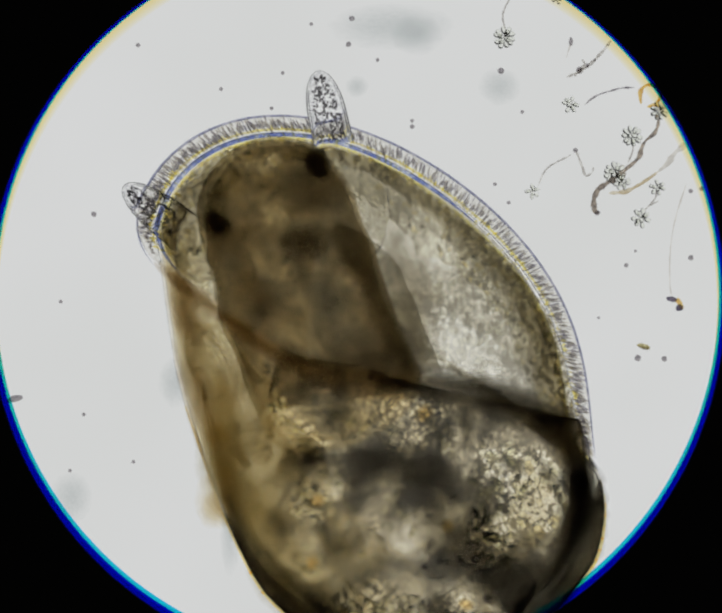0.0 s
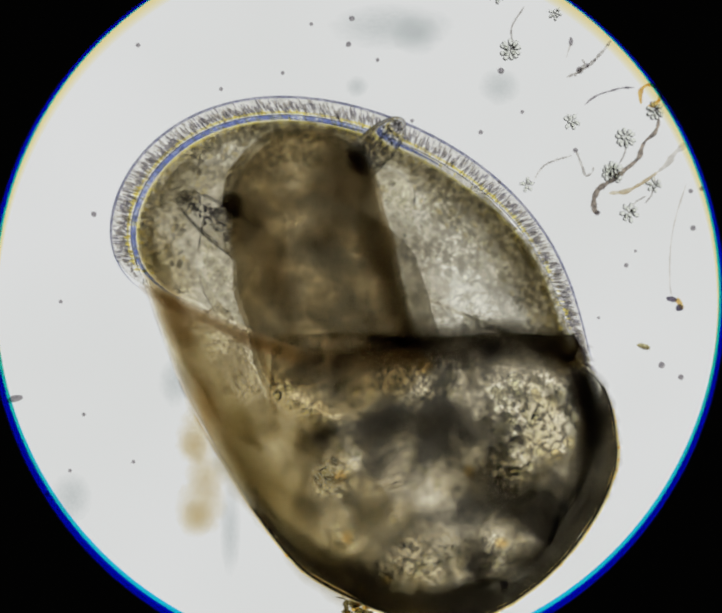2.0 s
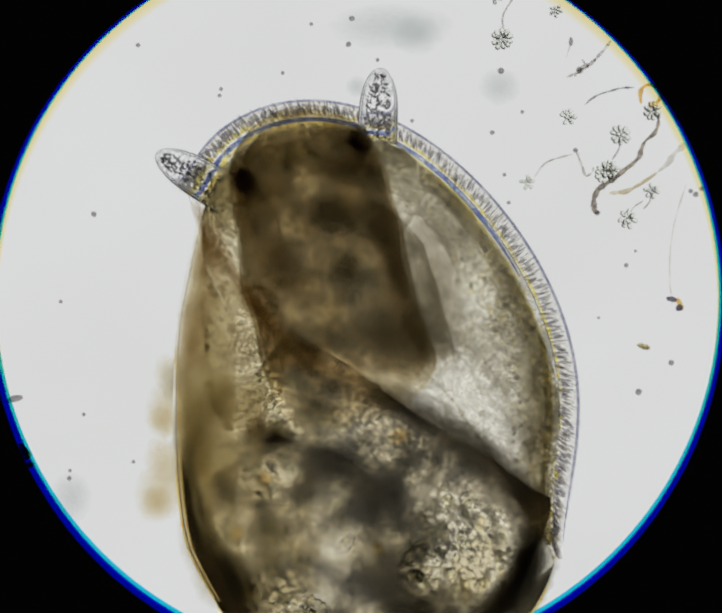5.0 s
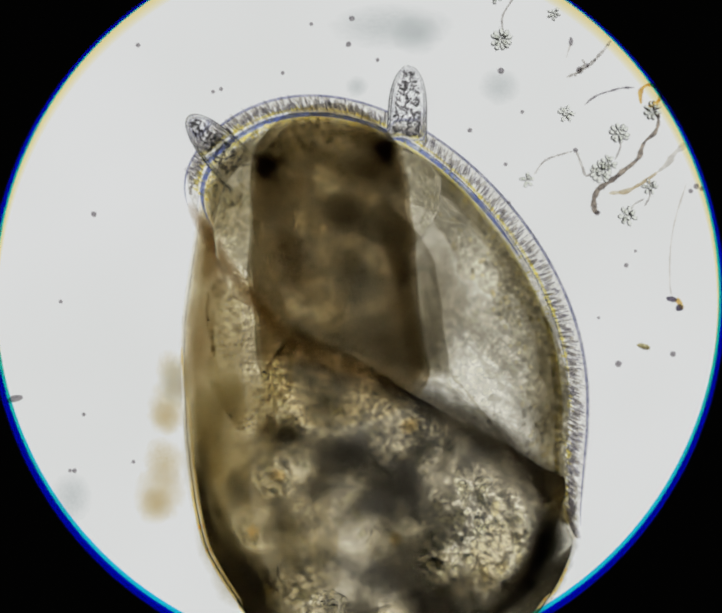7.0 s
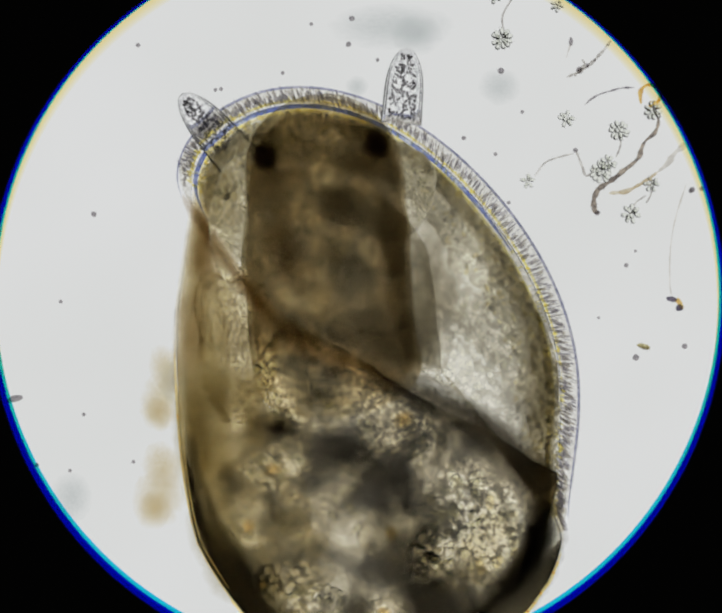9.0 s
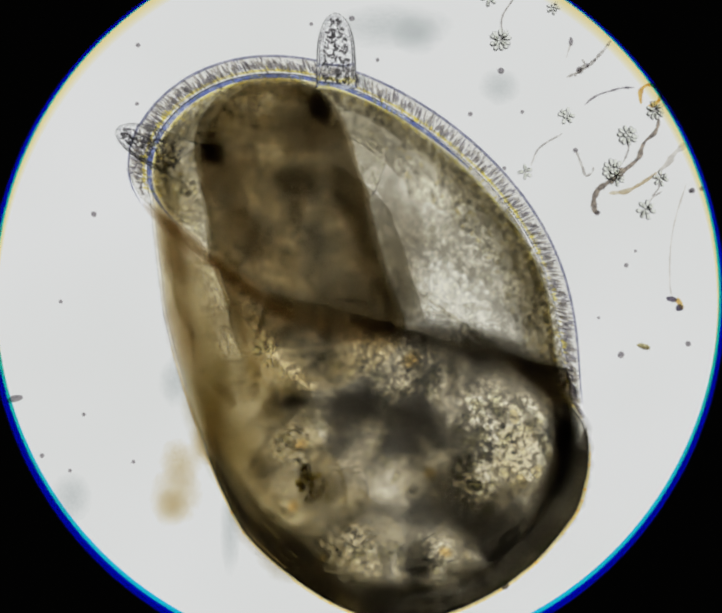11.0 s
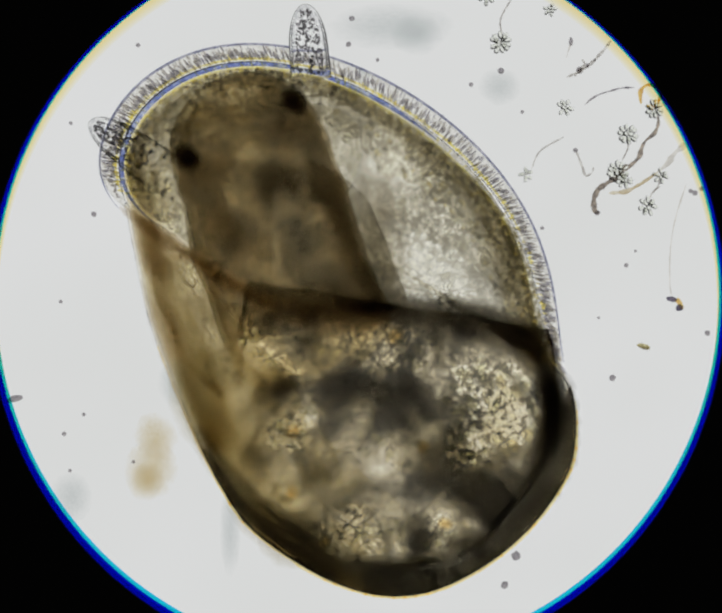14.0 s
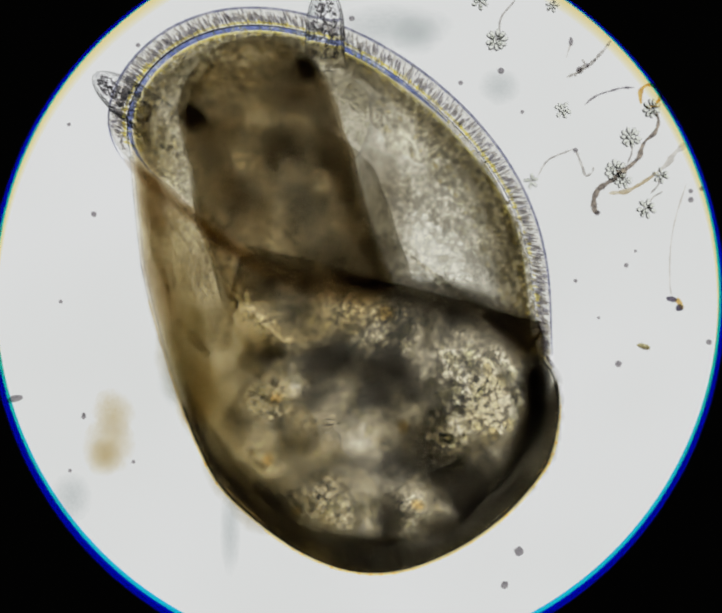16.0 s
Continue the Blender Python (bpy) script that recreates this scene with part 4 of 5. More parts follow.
add_colony(15, 26, (30, -95), [(0, 1095, 81), (0.5, 1090, 84), (1, 1101, 73), (1.5, 1111, 98), (2, 1108, 108), (2.5, 1099, 96), (3, 1094, 91), (4, 1092, 84), (6.5, 1088, 85), (8, 1090, 87), (9, 1090, 84), (9.2, 1089, 79), (11.3, 1086, 90), (12.5, 1083, 100), (13.5, 1081, 95), (14, 1087, 92), (15, 1089, 90), (15.5, 1090, 92), (16, 1078, 87)])
add_colony(9, 20, None, [(0, 1239, 227), (0.5, 1236, 244), (1, 1238, 232), (1.5, 1240, 253), (2, 1241, 264), (2.5, 1236, 257), (3, 1233, 250), (4, 1237, 257), (6.5, 1229, 246), (8, 1230, 251), (9.2, 1230, 258), (11.3, 1230, 251), (12.5, 1231, 260), (13.5, 1227, 243), (14, 1227, 233), (15, 1233, 243), (15.5, 1233, 250), (16, 1222, 239)])
add_colony(15, 24, (-12, 55), [(0, 1372, 296), (1.5, 1371, 296), (2, 1358, 300), (3.5, 1358, 298), (4, 1354, 296), (6.5, 1345, 291), (9.2, 1344, 284), (11.3, 1363, 296), (12, 1355, 297), (13.5, 1354, 294), (14, 1363, 292), (14.5, 1376, 294), (15.5, 1378, 304), (16, 1369, 299)])
add_colony(16, 26, None, [(0, 1336, 376), (1, 1331, 372), (1.5, 1340, 375), (2.5, 1323, 375), (4, 1323, 378), (6.5, 1305, 374), (9.2, 1305, 374), (11.3, 1335, 369), (13, 1338, 371), (15, 1346, 374), (16, 1338, 371)])
add_colony(12, 20, None, [(0, 1350, 395), (2.5, 1330, 372), (4, 1330, 372), (6.5, 1321, 355), (9.2, 1320, 354), (11.3, 1340, 390), (13, 1345, 395), (15, 1362, 388), (16, 1352, 392)])
add_colony(9, 19, (-14, 40), [(0, 1428, 407), (0.5, 1422, 407), (1, 1434, 397), (1.5, 1436, 390), (2, 1420, 401), (3, 1417, 411), (4, 1418, 418), (6.5, 1411, 406), (8.5, 1415, 403), (9.2, 1415, 398), (11.3, 1436, 387), (12.5, 1429, 390), (13.5, 1430, 384), (14.5, 1441, 381), (15.5, 1444, 386), (16, 1435, 381)])
add_colony(11, 23, (34, -42), [(0, 1391, 473), (0.5, 1378, 472), (1, 1396, 462), (1.5, 1403, 457), (2, 1366, 462), (2.5, 1356, 470), (3.5, 1361, 476), (4, 1363, 478), (6.5, 1361, 469), (8.5, 1370, 467), (9.2, 1369, 462), (11.3, 1404, 455), (12.5, 1390, 459), (13.5, 1393, 450), (14.5, 1416, 447), (15.5, 1410, 458), (16, 1403, 453)])
add_colony(8, 18, (92, -72), [(0, 1156, 415), (0.5, 1151, 409), (1.5, 1142, 396), (2.5, 1147, 404), (4, 1146, 401), (6.5, 1144, 389), (8.5, 1146, 394), (11.3, 1140, 372), (12, 1139, 372), (12.5, 1142, 384), (14, 1142, 378), (14.5, 1147, 384), (15, 1151, 390), (16, 1154, 392)])
add_colony(14, 22, None, [(0, 1432, 240), (1.5, 1428, 238), (2.5, 1418, 243), (4, 1417, 242), (9.2, 1418, 240), (11.3, 1423, 240), (12.5, 1413, 242), (14, 1421, 237), (15.5, 1430, 240), (16, 1415, 236)])
add_colony(8, 16, None, [(0, 1212, -6), (1.5, 1206, 28), (2, 1206, 30), (3.5, 1211, 18), (7, 1203, 30), (9, 1210, 12), (11.3, 1200, 20), (12.5, 1195, 32), (14.5, 1195, 16), (16, 1200, 12)])
add_colony(9, 19, None, [(0, 1085, -20), (1.5, 1080, -10), (4, 1075, -10), (9, 1072, -10), (11.3, 1060, -4), (12.5, 1057, -4), (14.5, 1055, -6), (16, 1042, 4)])


def tangle(name, points, r, mat, label, taper=None, rough=0.7, flat=1.0):
    ob = part(name, tube([field(u, v, z) for u, v, z in points], r, 8, 8, taper, rough, flat), mat)
    tagged(ob, label, "stalk", "old stalks")
    return ob


tangle("brown_stalk", [(1420, 236, -0.02), (1430, 262, -0.02), (1422, 288, -0.03), (1402, 306, -0.03), (1393, 323, -0.02), (1388, 341, -0.03), (1371, 358, -0.03), (1357, 368, -0.02), (1337, 385, -0.02), (1316, 399, 0), (1299, 412, 0), (1290, 433, 0), (1292, 457, 0), (1300, 462, 0)], 0.0048, M_STALK, "kinked brown stalk with a dark end", lambda t: 0.7 + 0.5 * t, 0.5)
tangle("brown_stalk", [(1323, 419, -0.02), (1358, 416, -0.02), (1386, 402, -0.03), (1413, 385, -0.04), (1430, 372, -0.05)], 0.0036, M_STALK_PALE, "pale amber branching stalk", lambda t: 1.2 - 0.6 * t, 0.5)
tangle("brown_stalk", [(1430, 372, -0.06), (1448, 357, -0.06), (1468, 330, -0.06), (1496, 309, -0.06)], 0.0040, M_FAINT, "faint blurred end of a stalk", lambda t: 1.0 + 0.8 * t, 0.5)
tangle("amber_loop", [(1392, 226, -0.03), (1391, 200, -0.03), (1402, 186, -0.03), (1420, 186, -0.03), (1434, 206, -0.03), (1424, 226, -0.03), (1406, 232, -0.03)], 0.0042, M_AMBER, "looped amber stalk at the field edge", None, 0.4)
tangle("amber_loop", [(1434, 206, -0.04), (1452, 236, -0.04), (1474, 262, -0.04)], 0.0040, M_STALK_PALE, "pale amber stalk at the field edge", None, 0.5)
tangle("grey_thread", [(1269, 229, 0), (1284, 215, 0), (1302, 205, 0), (1323, 198, 0), (1351, 191, 0), (1377, 190, 0)], 0.0014, M_GRAIN, "beaded grey thread among the colonies", None, 0.9)
tangle("grey_thread", [(1250, 326, 0), (1257, 342, 0), (1265, 364, 0), (1272, 381, 0), (1286, 374, 0), (1289, 362, 0)], 0.0026, M_THREAD, "kinked grey thread with a dark knob", lambda t: 1.0 - 0.4 * t, 0.9)
tangle("grey_thread", [(1327, 88, -0.03), (1315, 104, -0.03), (1302, 119, -0.03), (1288, 133, -0.03), (1278, 143, -0.03), (1254, 157, -0.03), (1230, 168, -0.03)], 0.0028, M_THREAD, "frayed grey wisp among the colonies", None, 0.9)
tangle("grey_thread", [(1264, 129, -0.03), (1270, 140, -0.03), (1254, 157, -0.03), (1248, 166, -0.03)], 0.0030, M_THREAD, "frayed side branch of a grey wisp", None, 0.9)
tangle("grey_thread", [(1240, 96, -0.03), (1235, 108, -0.03), (1230, 126, -0.03)], 0.0022, M_FAINT, "short grey wisp among the colonies", lambda t: 1.3 - t, 0.9)
tangle("grey_thread", [(1490, 400, -0.05), (1468, 470, -0.05), (1456, 540, -0.05), (1455, 620, -0.05), (1462, 650, -0.05)], 0.0012, M_FAINT, "long faint grey thread", None, 0.6)
for u, v, q, long in ((1250, 326, 5, 1.0), (1240, 90, 4, 2.2), (1258, 152, 6, 1.2), (1276, 142, 4, 1.2), (1297, 462, 6, 0.9)):
    g = part("knob", lump((0, 0, 0), (q / 1000, q * long / 1000, q / 1400), 0.35, 2.0, 3, u), M_GRAIN)
    g.location = field(u, v, -0.005)
    tagged(g, "dark rough knob on an old stalk", "knob", "old stalks")

GRAINS = [
    (764, 40, 6), (757, 96, 6), (676, 52, 4), (1134, 243, 4), (480, 193, 4), (204, 465, 6), (300, 98, 5), (1088, 154, 7),
    (820, 130, 4), (895, 262, 4), (1360, 576, 5), (614, 158, 4), (1096, 1270, 8), (182, 900, 4), (290, 1003, 4), (132, 655, 4),
    (1524, 410, 5), (1500, 415, 5), (1292, 130, 3), (1105, 440, 4), (152, 1022, 4), (1536, 905, 4), (1300, 690, 3), (1380, 545, 3),
]
for u, v, q in GRAINS:
    g = part("grain", lump((0, 0, 0), (q / 1000, q / 1000, q / 1400), 0.3, 1.5, 2, u), M_GRAIN)
    g.location = field(u, v, rng.uniform(-0.06, 0.02))
    tagged(g, "tiny dark grain adrift in the water", "grain", "grains in the water")
g = part("diatom", lump((0, 0, 0), (0.0145, 0.006, 0.005), 0.15, 1, 3, 1, -0.25), M_GREEN)
g.location = field(1398, 752)
tagged(g, "small spindle-shaped olive diatom", "diatom")
fleck = tagged(new("dark_fleck"), "bent dark fleck of debris with an amber end", "debris")
fleck.location = field(1465, 655)
part("dark_body", lump((-0.006, 0.005, 0), (0.0115, 0.0055, 0.004), 0.25, 2, 3, 2, -0.2), M_FLECK, fleck)
part("dark_body", lump((0.011, -0.013, 0), (0.0075, 0.0075, 0.004), 0.3, 2, 3, 5, 0.3), M_FLECK, fleck)
part("amber_end", tube([(0.003, 0.006, -0.003), (0.011, -0.002, -0.003), (0.018, -0.016, -0.003)], 0.0045, 8, 5, None, 0.3), M_AMBER, fleck, "amber end")
g = part("dark_fleck", lump((0, 0, 0), (0.016, 0.007, 0.006), 0.4, 2, 3, 4, 0.2), M_GRAIN)
g.location = field(32, 866)
tagged(g, "small dark fleck of debris", "debris")

for u, v, a, b, s, mat in (
    (850, 58, 150, 55, 1, M_CLOUD), (905, 75, 60, 50, 2, M_CLOUD), (1085, 188, 50, 45, 3, M_CLOUD), (775, 188, 28, 26, 4, M_CLOUD),
    (380, 830, 40, 60, 5, M_CLOUD), (500, 1150, 26, 110, 6, M_CLOUD), (155, 1080, 50, 60, 7, M_CLOUD),
):
    c = part("flock", lump((0, 0, 0), (1, 1, 0.3), 0.0, 1, 3, s), mat)
    c.location = field(u, v, -0.45)
    c.scale = (a / 1000, b / 1000, 0.05)
    tagged(c, "faint grey out-of-focus flock of slime", "flock", "flocks")
wisps = []
for s in (1, 2):
    c = tagged(new("brown_flock"), "blurred yellow-brown flock drifting beneath the snail", "flock", "brown flocks")
    for i, (x, y, a, b) in enumerate(((0, -0.02, 62, 70), (0.01, 0.05, 50, 60), (-0.012, -0.05, 46, 44))):
        lens("flock_lobe", Vector((x, y, 0.004 * i)), a if s == 1 else a * 0.8, b, 20 * i, M_CLOUD_BROWN, c, "", s + i)
    wisps.append(c)


def algae_clump(seed, green, amber, label):
    r = random.Random(seed)
    thing = tagged(new("algae_clump"), label, "algae", "algae clumps")
    for i in range(34):
        a, q = r.uniform(0, 6.28), r.random() ** 0.5
        c = (0.034 * q * math.cos(a), 0.042 * q * math.sin(a), r.uniform(-0.015, 0.015))
        part("algal_cell", lump(c, (r.uniform(0.006, 0.012), r.uniform(0.005, 0.010), 0.007), 0.4, 2, 2, i + seed), green if i % 3 else amber, thing)
    for i in range(3):
        a = r.uniform(2.0, 5.0)
        d = Vector((math.cos(a), math.sin(a), 0))
        part("bristle", tube([d * 0.02, d * 0.035 + Vector((0.004, 0, 0)), d * 0.05], 0.0018, 5, 3), green, thing)
    return thing


fragment = tagged(new("clear_fragment"), "clear wrinkled tube of cast skin behind the snail", "cast skin")
part("tube", tube([(-0.008, 0.07, 0), (0.0, 0.02, 0), (0.006, -0.03, 0), (0.012, -0.08, 0)], 0.042, 16, 8, lambda t: 0.75 + 0.35 * t, 0.3, 0.5), M_TENTACLE, fragment)
for x, y in ((-0.012, -0.01), (0.015, -0.04), (-0.02, -0.05)):
    part("speck", lump((x, y, 0.022), (0.007, 0.009, 0.004), 0.3, 2, 2, x * 99), M_GRAIN, fragment)
clumps = [algae_clump(21, M_GREEN, M_AMBER_CELL, "speckled olive and amber clump of algae adrift"), algae_clump(34, M_ALGAE_PALE, M_GREEN, "ragged pale olive clump of algae adrift")]
movers = []
for rows, q in (
    ([(0, 1385, 777), (1.5, 1428, 775), (2.5, 1440, 830), (3.5, 1425, 883), (6.5, 1350, 800), (7, 1343, 790), (9, 1381, 776), (11.5, 1342, 770), (13, 1338, 779), (14.5, 1328, 832), (16, 1343, 790)], 7),
    ([(0, 1443, 779), (1, 1425, 760), (1.5, 1432, 788), (2, 1479, 819), (2.5, 1490, 785), (3.5, 1458, 796), (6.5, 1459, 773), (8, 1475, 761), (9, 1487, 752), (11.5, 1498, 743), (13, 1519, 723), (14.5, 1540, 724), (16, 1540, 743)], 6),
    ([(0, 1500, 560), (7, 1512, 405), (9, 1503, 412), (12.5, 1504, 415), (14.5, 1510, 422), (16, 1500, 434)], 6),
    ([(0, 590, 235), (7, 463, 199), (9, 468, 195), (12.5, 172, 255), (16, 150, 270)], 4),
    ([(0, 895, 275), (3.5, 1090, 291), (7, 1020, 283), (9, 1007, 300), (12.5, 1030, 200), (16, 1000, 180)], 5),
    ([(0, 1075, 400), (7, 1098, 357), (9, 1076, 335), (16, 1250, 610)], 4),
    ([(0, 60, 1100), (7, 162, 1022), (9, 80, 1010), (16, 182, 905)], 5),
    ([(0, 1060, 1300), (1.5, 1095, 1270), (12.5, 1096, 1270), (14.5, 1126, 1195), (16, 1127, 1197)], 10),
):
    g = part("grain", lump((0, 0, 0), (q / 1000, q / 1000, q / 1400), 0.3, 1.5, 2, q + rows[0][1]), M_GRAIN)
    tagged(g, "tiny dark grain swimming through the water", "grain", "grains in the water")
    movers.append((g, rows))


# ---- movement ----
SNAIL_ROWS = [
    # seconds, u and v of its origin, its height in thousandths, turns about x, y and z in degrees
    (0, 865, 960, 1, -8.9, -3.0, 2.7),
    (0.5, 855, 970, 2, -11.4, -4.6, 2.0),
    (1, 815, 898, 2, -4.2, -3.8, 7.3),
    (1.5, 852, 799, -1, 2.5, 1.9, 21.9),
    (2, 878, 860, -0, 2.8, 0.4, 13.3),
    (2.5, 850, 957, 13, -18.7, -23.4, 0.3),
    (3, 844, 992, 13, -12.0, -22.3, -6.6),
    (3.5, 808, 991, 12, -13.4, -20.2, -13.1),
    (4, 803, 995, 11, -10.0, -18.4, -16.6),
    (6.5, 810, 974, 13, -12.9, -22.6, -16.2),
    (7, 830, 970, 12, -10.6, -20.8, -13.3),
    (7.5, 820, 967, 13, -10.1, -21.0, -13.7),
    (8, 816, 973, 13, -9.6, -21.3, -15.0),
    (8.5, 819, 975, 10, -10.2, -17.4, -14.6),
    (9, 811, 956, 8, -10.8, -13.5, -13.6),
    (9.2, 805, 943, 8, -10.8, -13.5, -13.2),
    (11.5, 839, 812, 2, -1.4, -2.8, 2.0),
    (12, 830, 794, 1, 0.4, -2.1, 0.8),
    (12.5, 844, 797, -0, 0.0, 0.0, -0.6),
    (13, 828, 800, 0, -0.7, -0.3, -0.3),
    (13.5, 809, 791, 0, -0.9, -0.5, 1.4),
    (14, 803, 790, 0, -1.1, -0.7, 5.1),
    (14.5, 814, 769, -1, -1.3, 1.7, 5.0),
    (15, 812, 758, -3, -1.5, 4.1, 6.5),
    (15.5, 803, 741, -1, -0.8, 1.5, 3.2),
    (16, 779, 735, 1, -0.2, -1.1, -0.6),
]
# Seconds, u and v of each eye.
LEFT_EYE = [
    (0, 470, 485), (0.5, 476, 478), (1.0, 500, 460), (1.25, 495, 450), (1.5, 490, 440), (1.75, 496, 443), (2, 503, 446), (2.5, 518, 474),
    (3, 515, 448), (3.5, 507, 421), (4, 515, 410), (6.5, 573, 350), (7, 578, 361), (7.5, 573, 361), (8, 590, 353), (8.5, 596, 347), (9, 575, 338),
    (11.5, 452, 325), (12, 462, 310), (12.5, 500, 278), (13, 490, 288), (13.5, 443, 310), (14, 405, 343), (14.5, 424, 317), (15, 416, 310),
    (15.5, 418, 272), (16, 420, 256),
]
RIGHT_EYE = [
    (0, 691, 357), (0.5, 705, 357), (1.0, 790, 372), (1.25, 788, 361), (1.5, 786, 350), (1.75, 783, 347), (2, 780, 344), (2.5, 778, 344),
    (3, 775, 338), (3.5, 760, 318), (4, 756, 310), (6.5, 838, 318), (7, 836, 328), (7.5, 824, 327), (8, 840, 336), (8.5, 850, 340), (9, 822, 311),
    (11.5, 688, 222), (12, 715, 220), (12.5, 766, 220), (13, 731, 221), (13.5, 684, 214), (14, 640, 218), (14.5, 650, 190), (15, 637, 181),
    (15.5, 648, 153), (16, 666, 148),
]
# Seconds, u and v of each tentacle's tip.
LEFT_TIP = [
    (0, 268, 403), (0.5, 296, 405), (1.0, 362, 434), (1.5, 353, 445), (2, 388, 420), (2.5, 440, 440), (3, 390, 400), (3.5, 330, 378), (4, 320, 358),
    (6.5, 402, 262), (7, 408, 252), (7.5, 405, 245), (8, 432, 215), (8.5, 430, 225), (9, 393, 205), (11.5, 245, 283), (12, 260, 245),
    (12.5, 291, 183), (13, 272, 181), (13.5, 228, 214), (14, 195, 262), (14.5, 200, 246), (15, 198, 240), (15.5, 200, 185), (16, 203, 162),
]
RIGHT_TIP = [
    (0, 690, 153), (0.5, 738, 195), (1.0, 876, 288), (1.5, 822, 322), (2, 876, 258), (2.5, 866, 240), (3, 850, 198), (3.5, 825, 152), (4, 812, 150),
    (6.5, 895, 140), (7, 888, 142), (7.5, 887, 140), (8, 910, 140), (8.5, 925, 150), (9, 884, 105), (11.5, 728, 13), (12, 767, 15), (12.5, 830, 22),
    (13, 803, 24), (13.5, 742, 18), (14, 662, 8), (14.5, 688, -4), (15, 680, -10), (15.5, 692, -20), (16, 706, -28),
]
# Seconds, and the degrees by which the head dips its neck towards the slide.
DIPPING = [(0, 8), (0.5, 12), (1.0, 28), (1.5, 36), (2.0, 26), (2.5, 8), (3.0, 0), (9.2, 0), (11.5, 10), (16, 6)]
HEAD_Z = 0.16


def snail_pose(row):
    t, u, v, z, rx, ry, rz = row
    return pose((u - 784) / 1000, (665.5 - v) / 1000, z / 1000, rx, ry, rz)


def between(rows, t):
    if t <= rows[0][0]:
        return rows[0]
    for a, b in zip(rows, rows[1:]):
        if t <= b[0]:
            k = (t - a[0]) / (b[0] - a[0])
            return (t, *[x + (y - x) * k for x, y in zip(a[1:], b[1:])])
    return rows[-1]


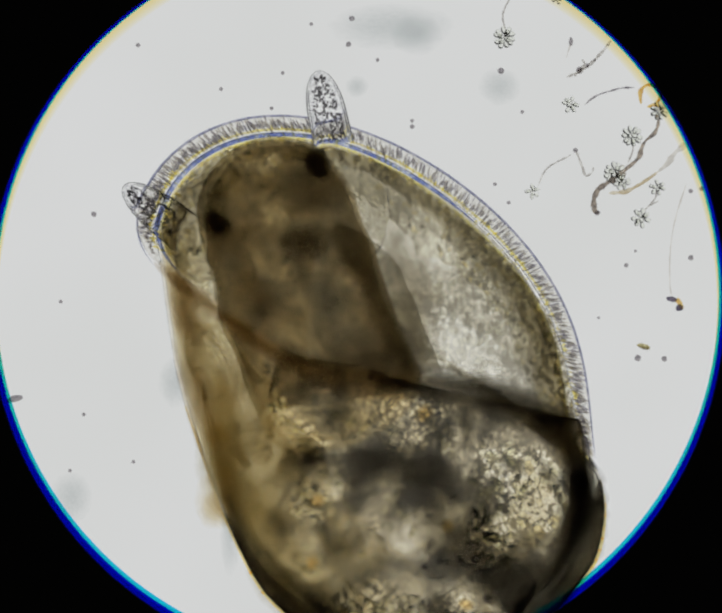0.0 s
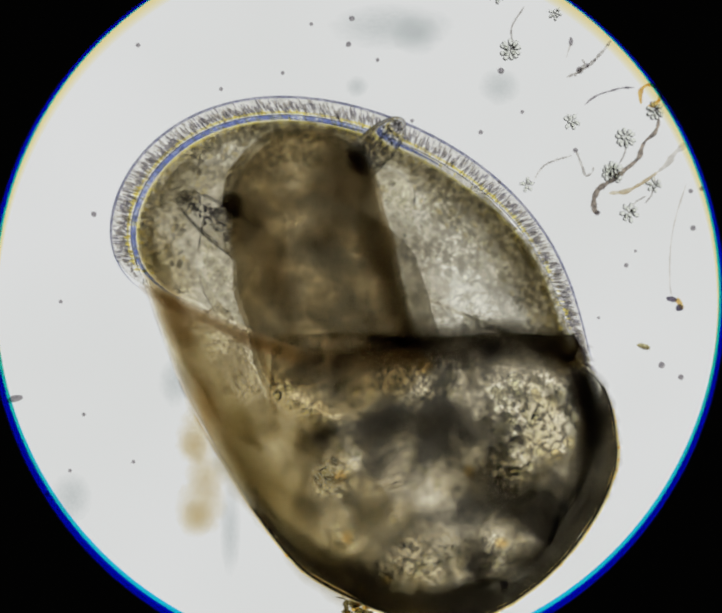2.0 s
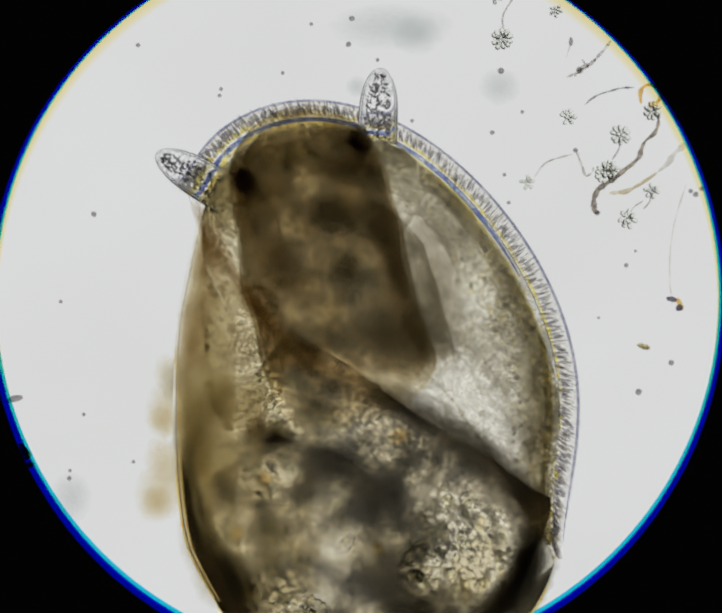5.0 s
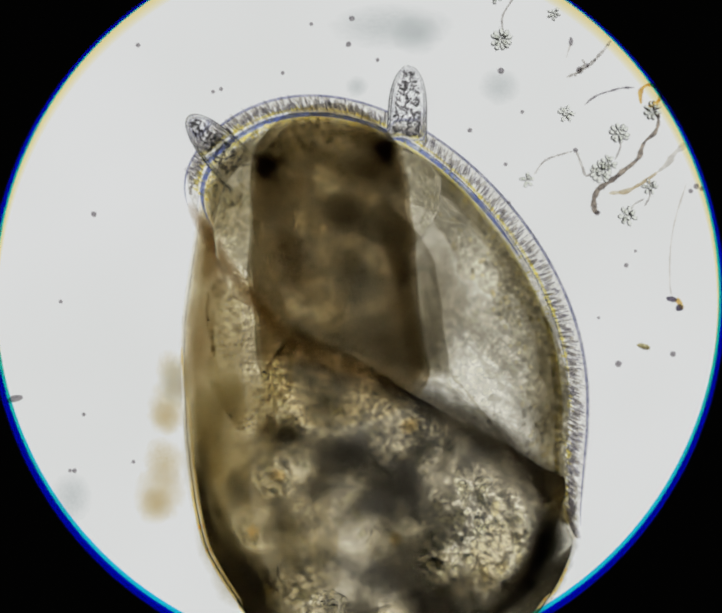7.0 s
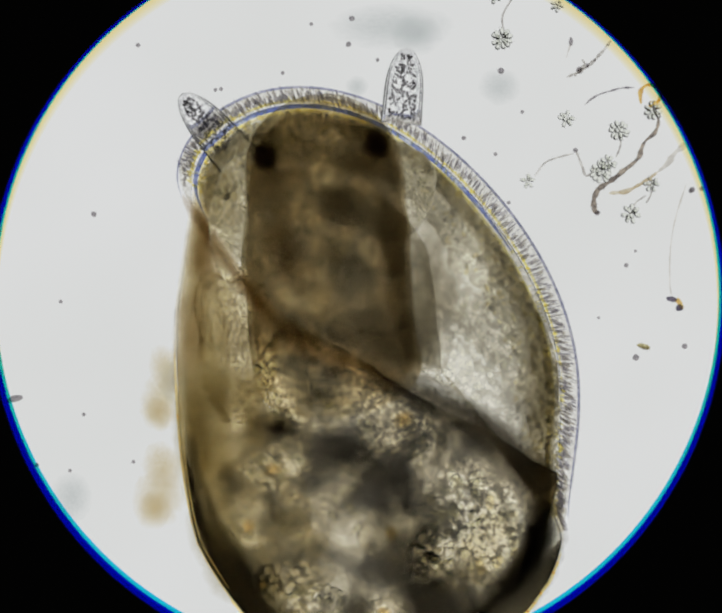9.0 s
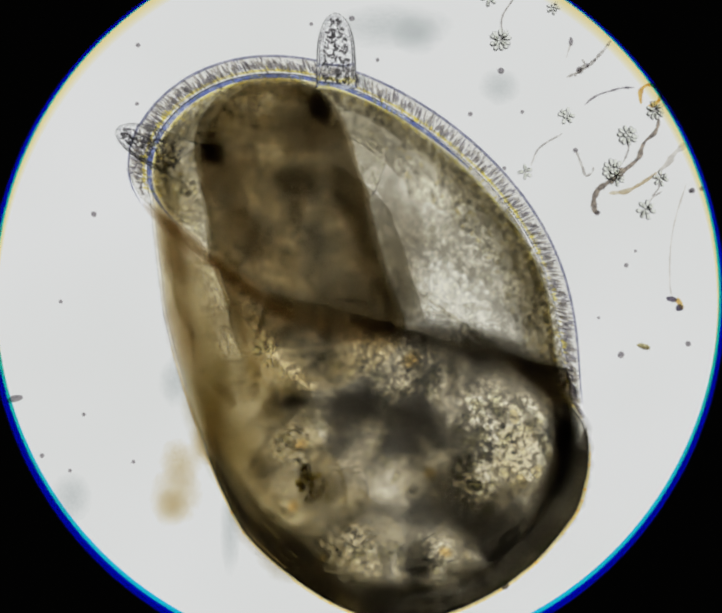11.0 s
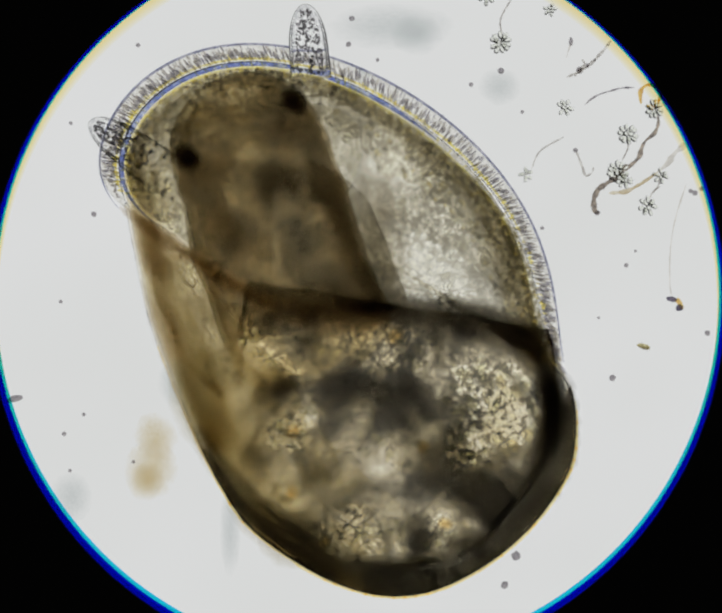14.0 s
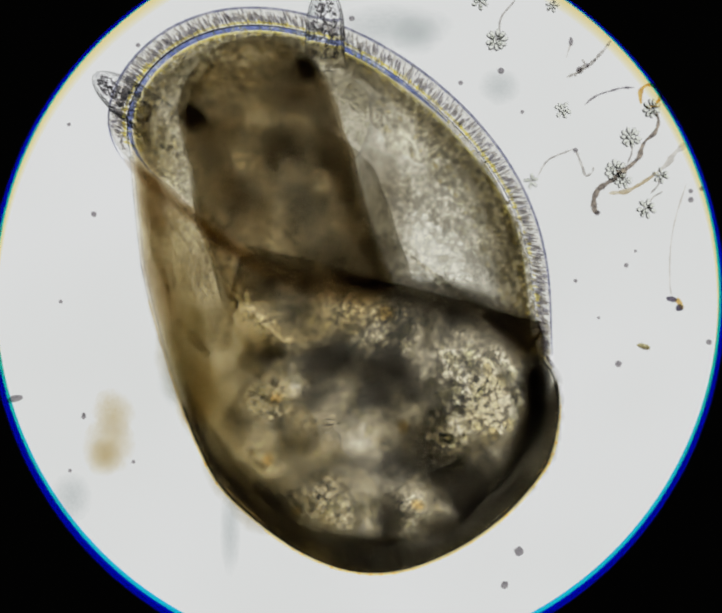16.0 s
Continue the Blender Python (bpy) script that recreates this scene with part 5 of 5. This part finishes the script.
def motions():
    walk(snail, [(r[0], snail_pose(r)) for r in SNAIL_ROWS])
    head_rows, eye_rows, tip_rows = [], ([], []), ([], [])
    for (t, *left), (_, *right) in zip(LEFT_EYE, RIGHT_EYE):
        a, b = field(*left, HEAD_Z), field(*right, HEAD_Z)
        d = b - a
        # The neck follows a strong turn of the face by about half.
        face = math.atan2(d.y, d.x)
        bent = min(face, 0.21) + 0.55 * max(0.0, face - 0.21)
        whole = Matrix.Translation((a + b) / 2) @ Matrix.Rotation(bent, 4, "Z") @ pose(0, 0, 0, between(DIPPING, t)[1])
        head_rows.append((t, snail_pose(between(SNAIL_ROWS, t)).inverted() @ whole))

        def inside(u, v, z):
            low, high = whole.inverted() @ field(u, v, 0.0), whole.inverted() @ field(u, v, 0.4)
            return low.lerp(high, (z - low.z) / (high.z - low.z))

        for k, (eye, tips, side) in enumerate(((left, LEFT_TIP, Vector((-0.065, 0.010, 0.0))), (right, RIGHT_TIP, Vector((0.047, 0.010, 0.0))))):
            turn = Matrix.Rotation(face - bent, 4, "Z")
            at_eye, tip = inside(*eye, 0.03), inside(*between(tips, t)[1:], 0.02)
            eye_rows[k].append((t, Matrix.Translation(at_eye) @ turn))
            way = tip - (at_eye + turn.to_3x3() @ side)
            tip_rows[k].append((t, Matrix.Translation(tip) @ Matrix.Rotation(math.atan2(way.y, way.x) - math.pi / 2, 4, "Z") @ Matrix.Rotation(radians(85 * max(0.0, 1 - abs(t - 1.7) / 1.1) * (k == 0)), 4, "Y")))
    walk(head, head_rows)
    walk(tentacle_left, tip_rows[0])
    walk(tentacle_right, tip_rows[1])
    walk(eyes[0], eye_rows[0])
    walk(eyes[1], eye_rows[1])
    for c, moves in colonies:
        walk(c, [(t, Matrix.Translation(field(u, v, 0.0)) @ Matrix.Rotation(0.15 * math.sin(u * 0.2 + v * 0.1), 4, "Z")) for t, u, v in moves])
    for g, moves in movers:
        walk(g, [(t, Matrix.Translation(field(u, v, 0.0))) for t, u, v in moves])
    walk(clumps[0], [(t, pose(*field(u, v, -0.42), 0, 0, r)) for t, u, v, r in ((0, 830, 1420, 0), (2.0, 775, 1310, 5), (2.5, 522, 890, 10), (3.0, 488, 908, 15), (3.3, 430, 918, 20), (3.5, 396, 932, 30), (3.8, 268, 965, 50), (4.0, 205, 970, 60), (4.2, 165, 975, 70), (5.0, 30, 1000, 100), (6.3, -160, 1040, 120), (16, -260, 1100, 130))])
    walk(clumps[1], [(t, pose(*field(u, v, -0.42), 0, 0, r)) for t, u, v, r in ((0, 900, 1430, 0), (9.4, 900, 1430, 0), (11.3, 610, 1020, 0), (11.5, 560, 1045, 0), (11.8, 475, 1090, 10), (12.0, 440, 1110, 15), (12.3, 380, 1143, 10), (12.5, 338, 1162, 0), (13, 243, 1208, -30), (13.4, 170, 1250, -50), (14.5, 0, 1350, -60), (16, -160, 1450, -60))])
    walk(fragment, [(t, pose(*field(u, v, -0.40), 0, 0, r)) for t, u, v, r in ((0, 940, 1180, 0), (0.8, 960, 1220, 0), (1.2, 995, 1290, 0), (1.5, 1012, 1320, 0), (1.8, 1022, 1325, 3), (2.2, 1030, 1345, 5), (3, 1000, 1420, 5), (5, 980, 1480, 5), (16, 980, 1500, 5))])
    for w, rows in zip(wisps, (
        [(0, 480, 1060), (1.5, 460, 1070), (1.8, 462, 1080), (2.2, 405, 1070), (3, 385, 1010), (3.5, 352, 1040), (7, 348, 1050), (9.2, 345, 1060), (11.3, 385, 1050), (12.5, 322, 985), (14.5, 330, 1000), (16, 237, 945)],
        [(0, 480, 900), (1.5, 470, 960), (2.5, 380, 880), (3.5, 360, 870), (7, 368, 860), (9.2, 352, 850), (11.3, 470, 930), (12.5, 480, 930), (16, 430, 850)],
    )):
        walk(w, [(t, pose(*field(u, v, -0.42))) for t, u, v in rows])


motions()
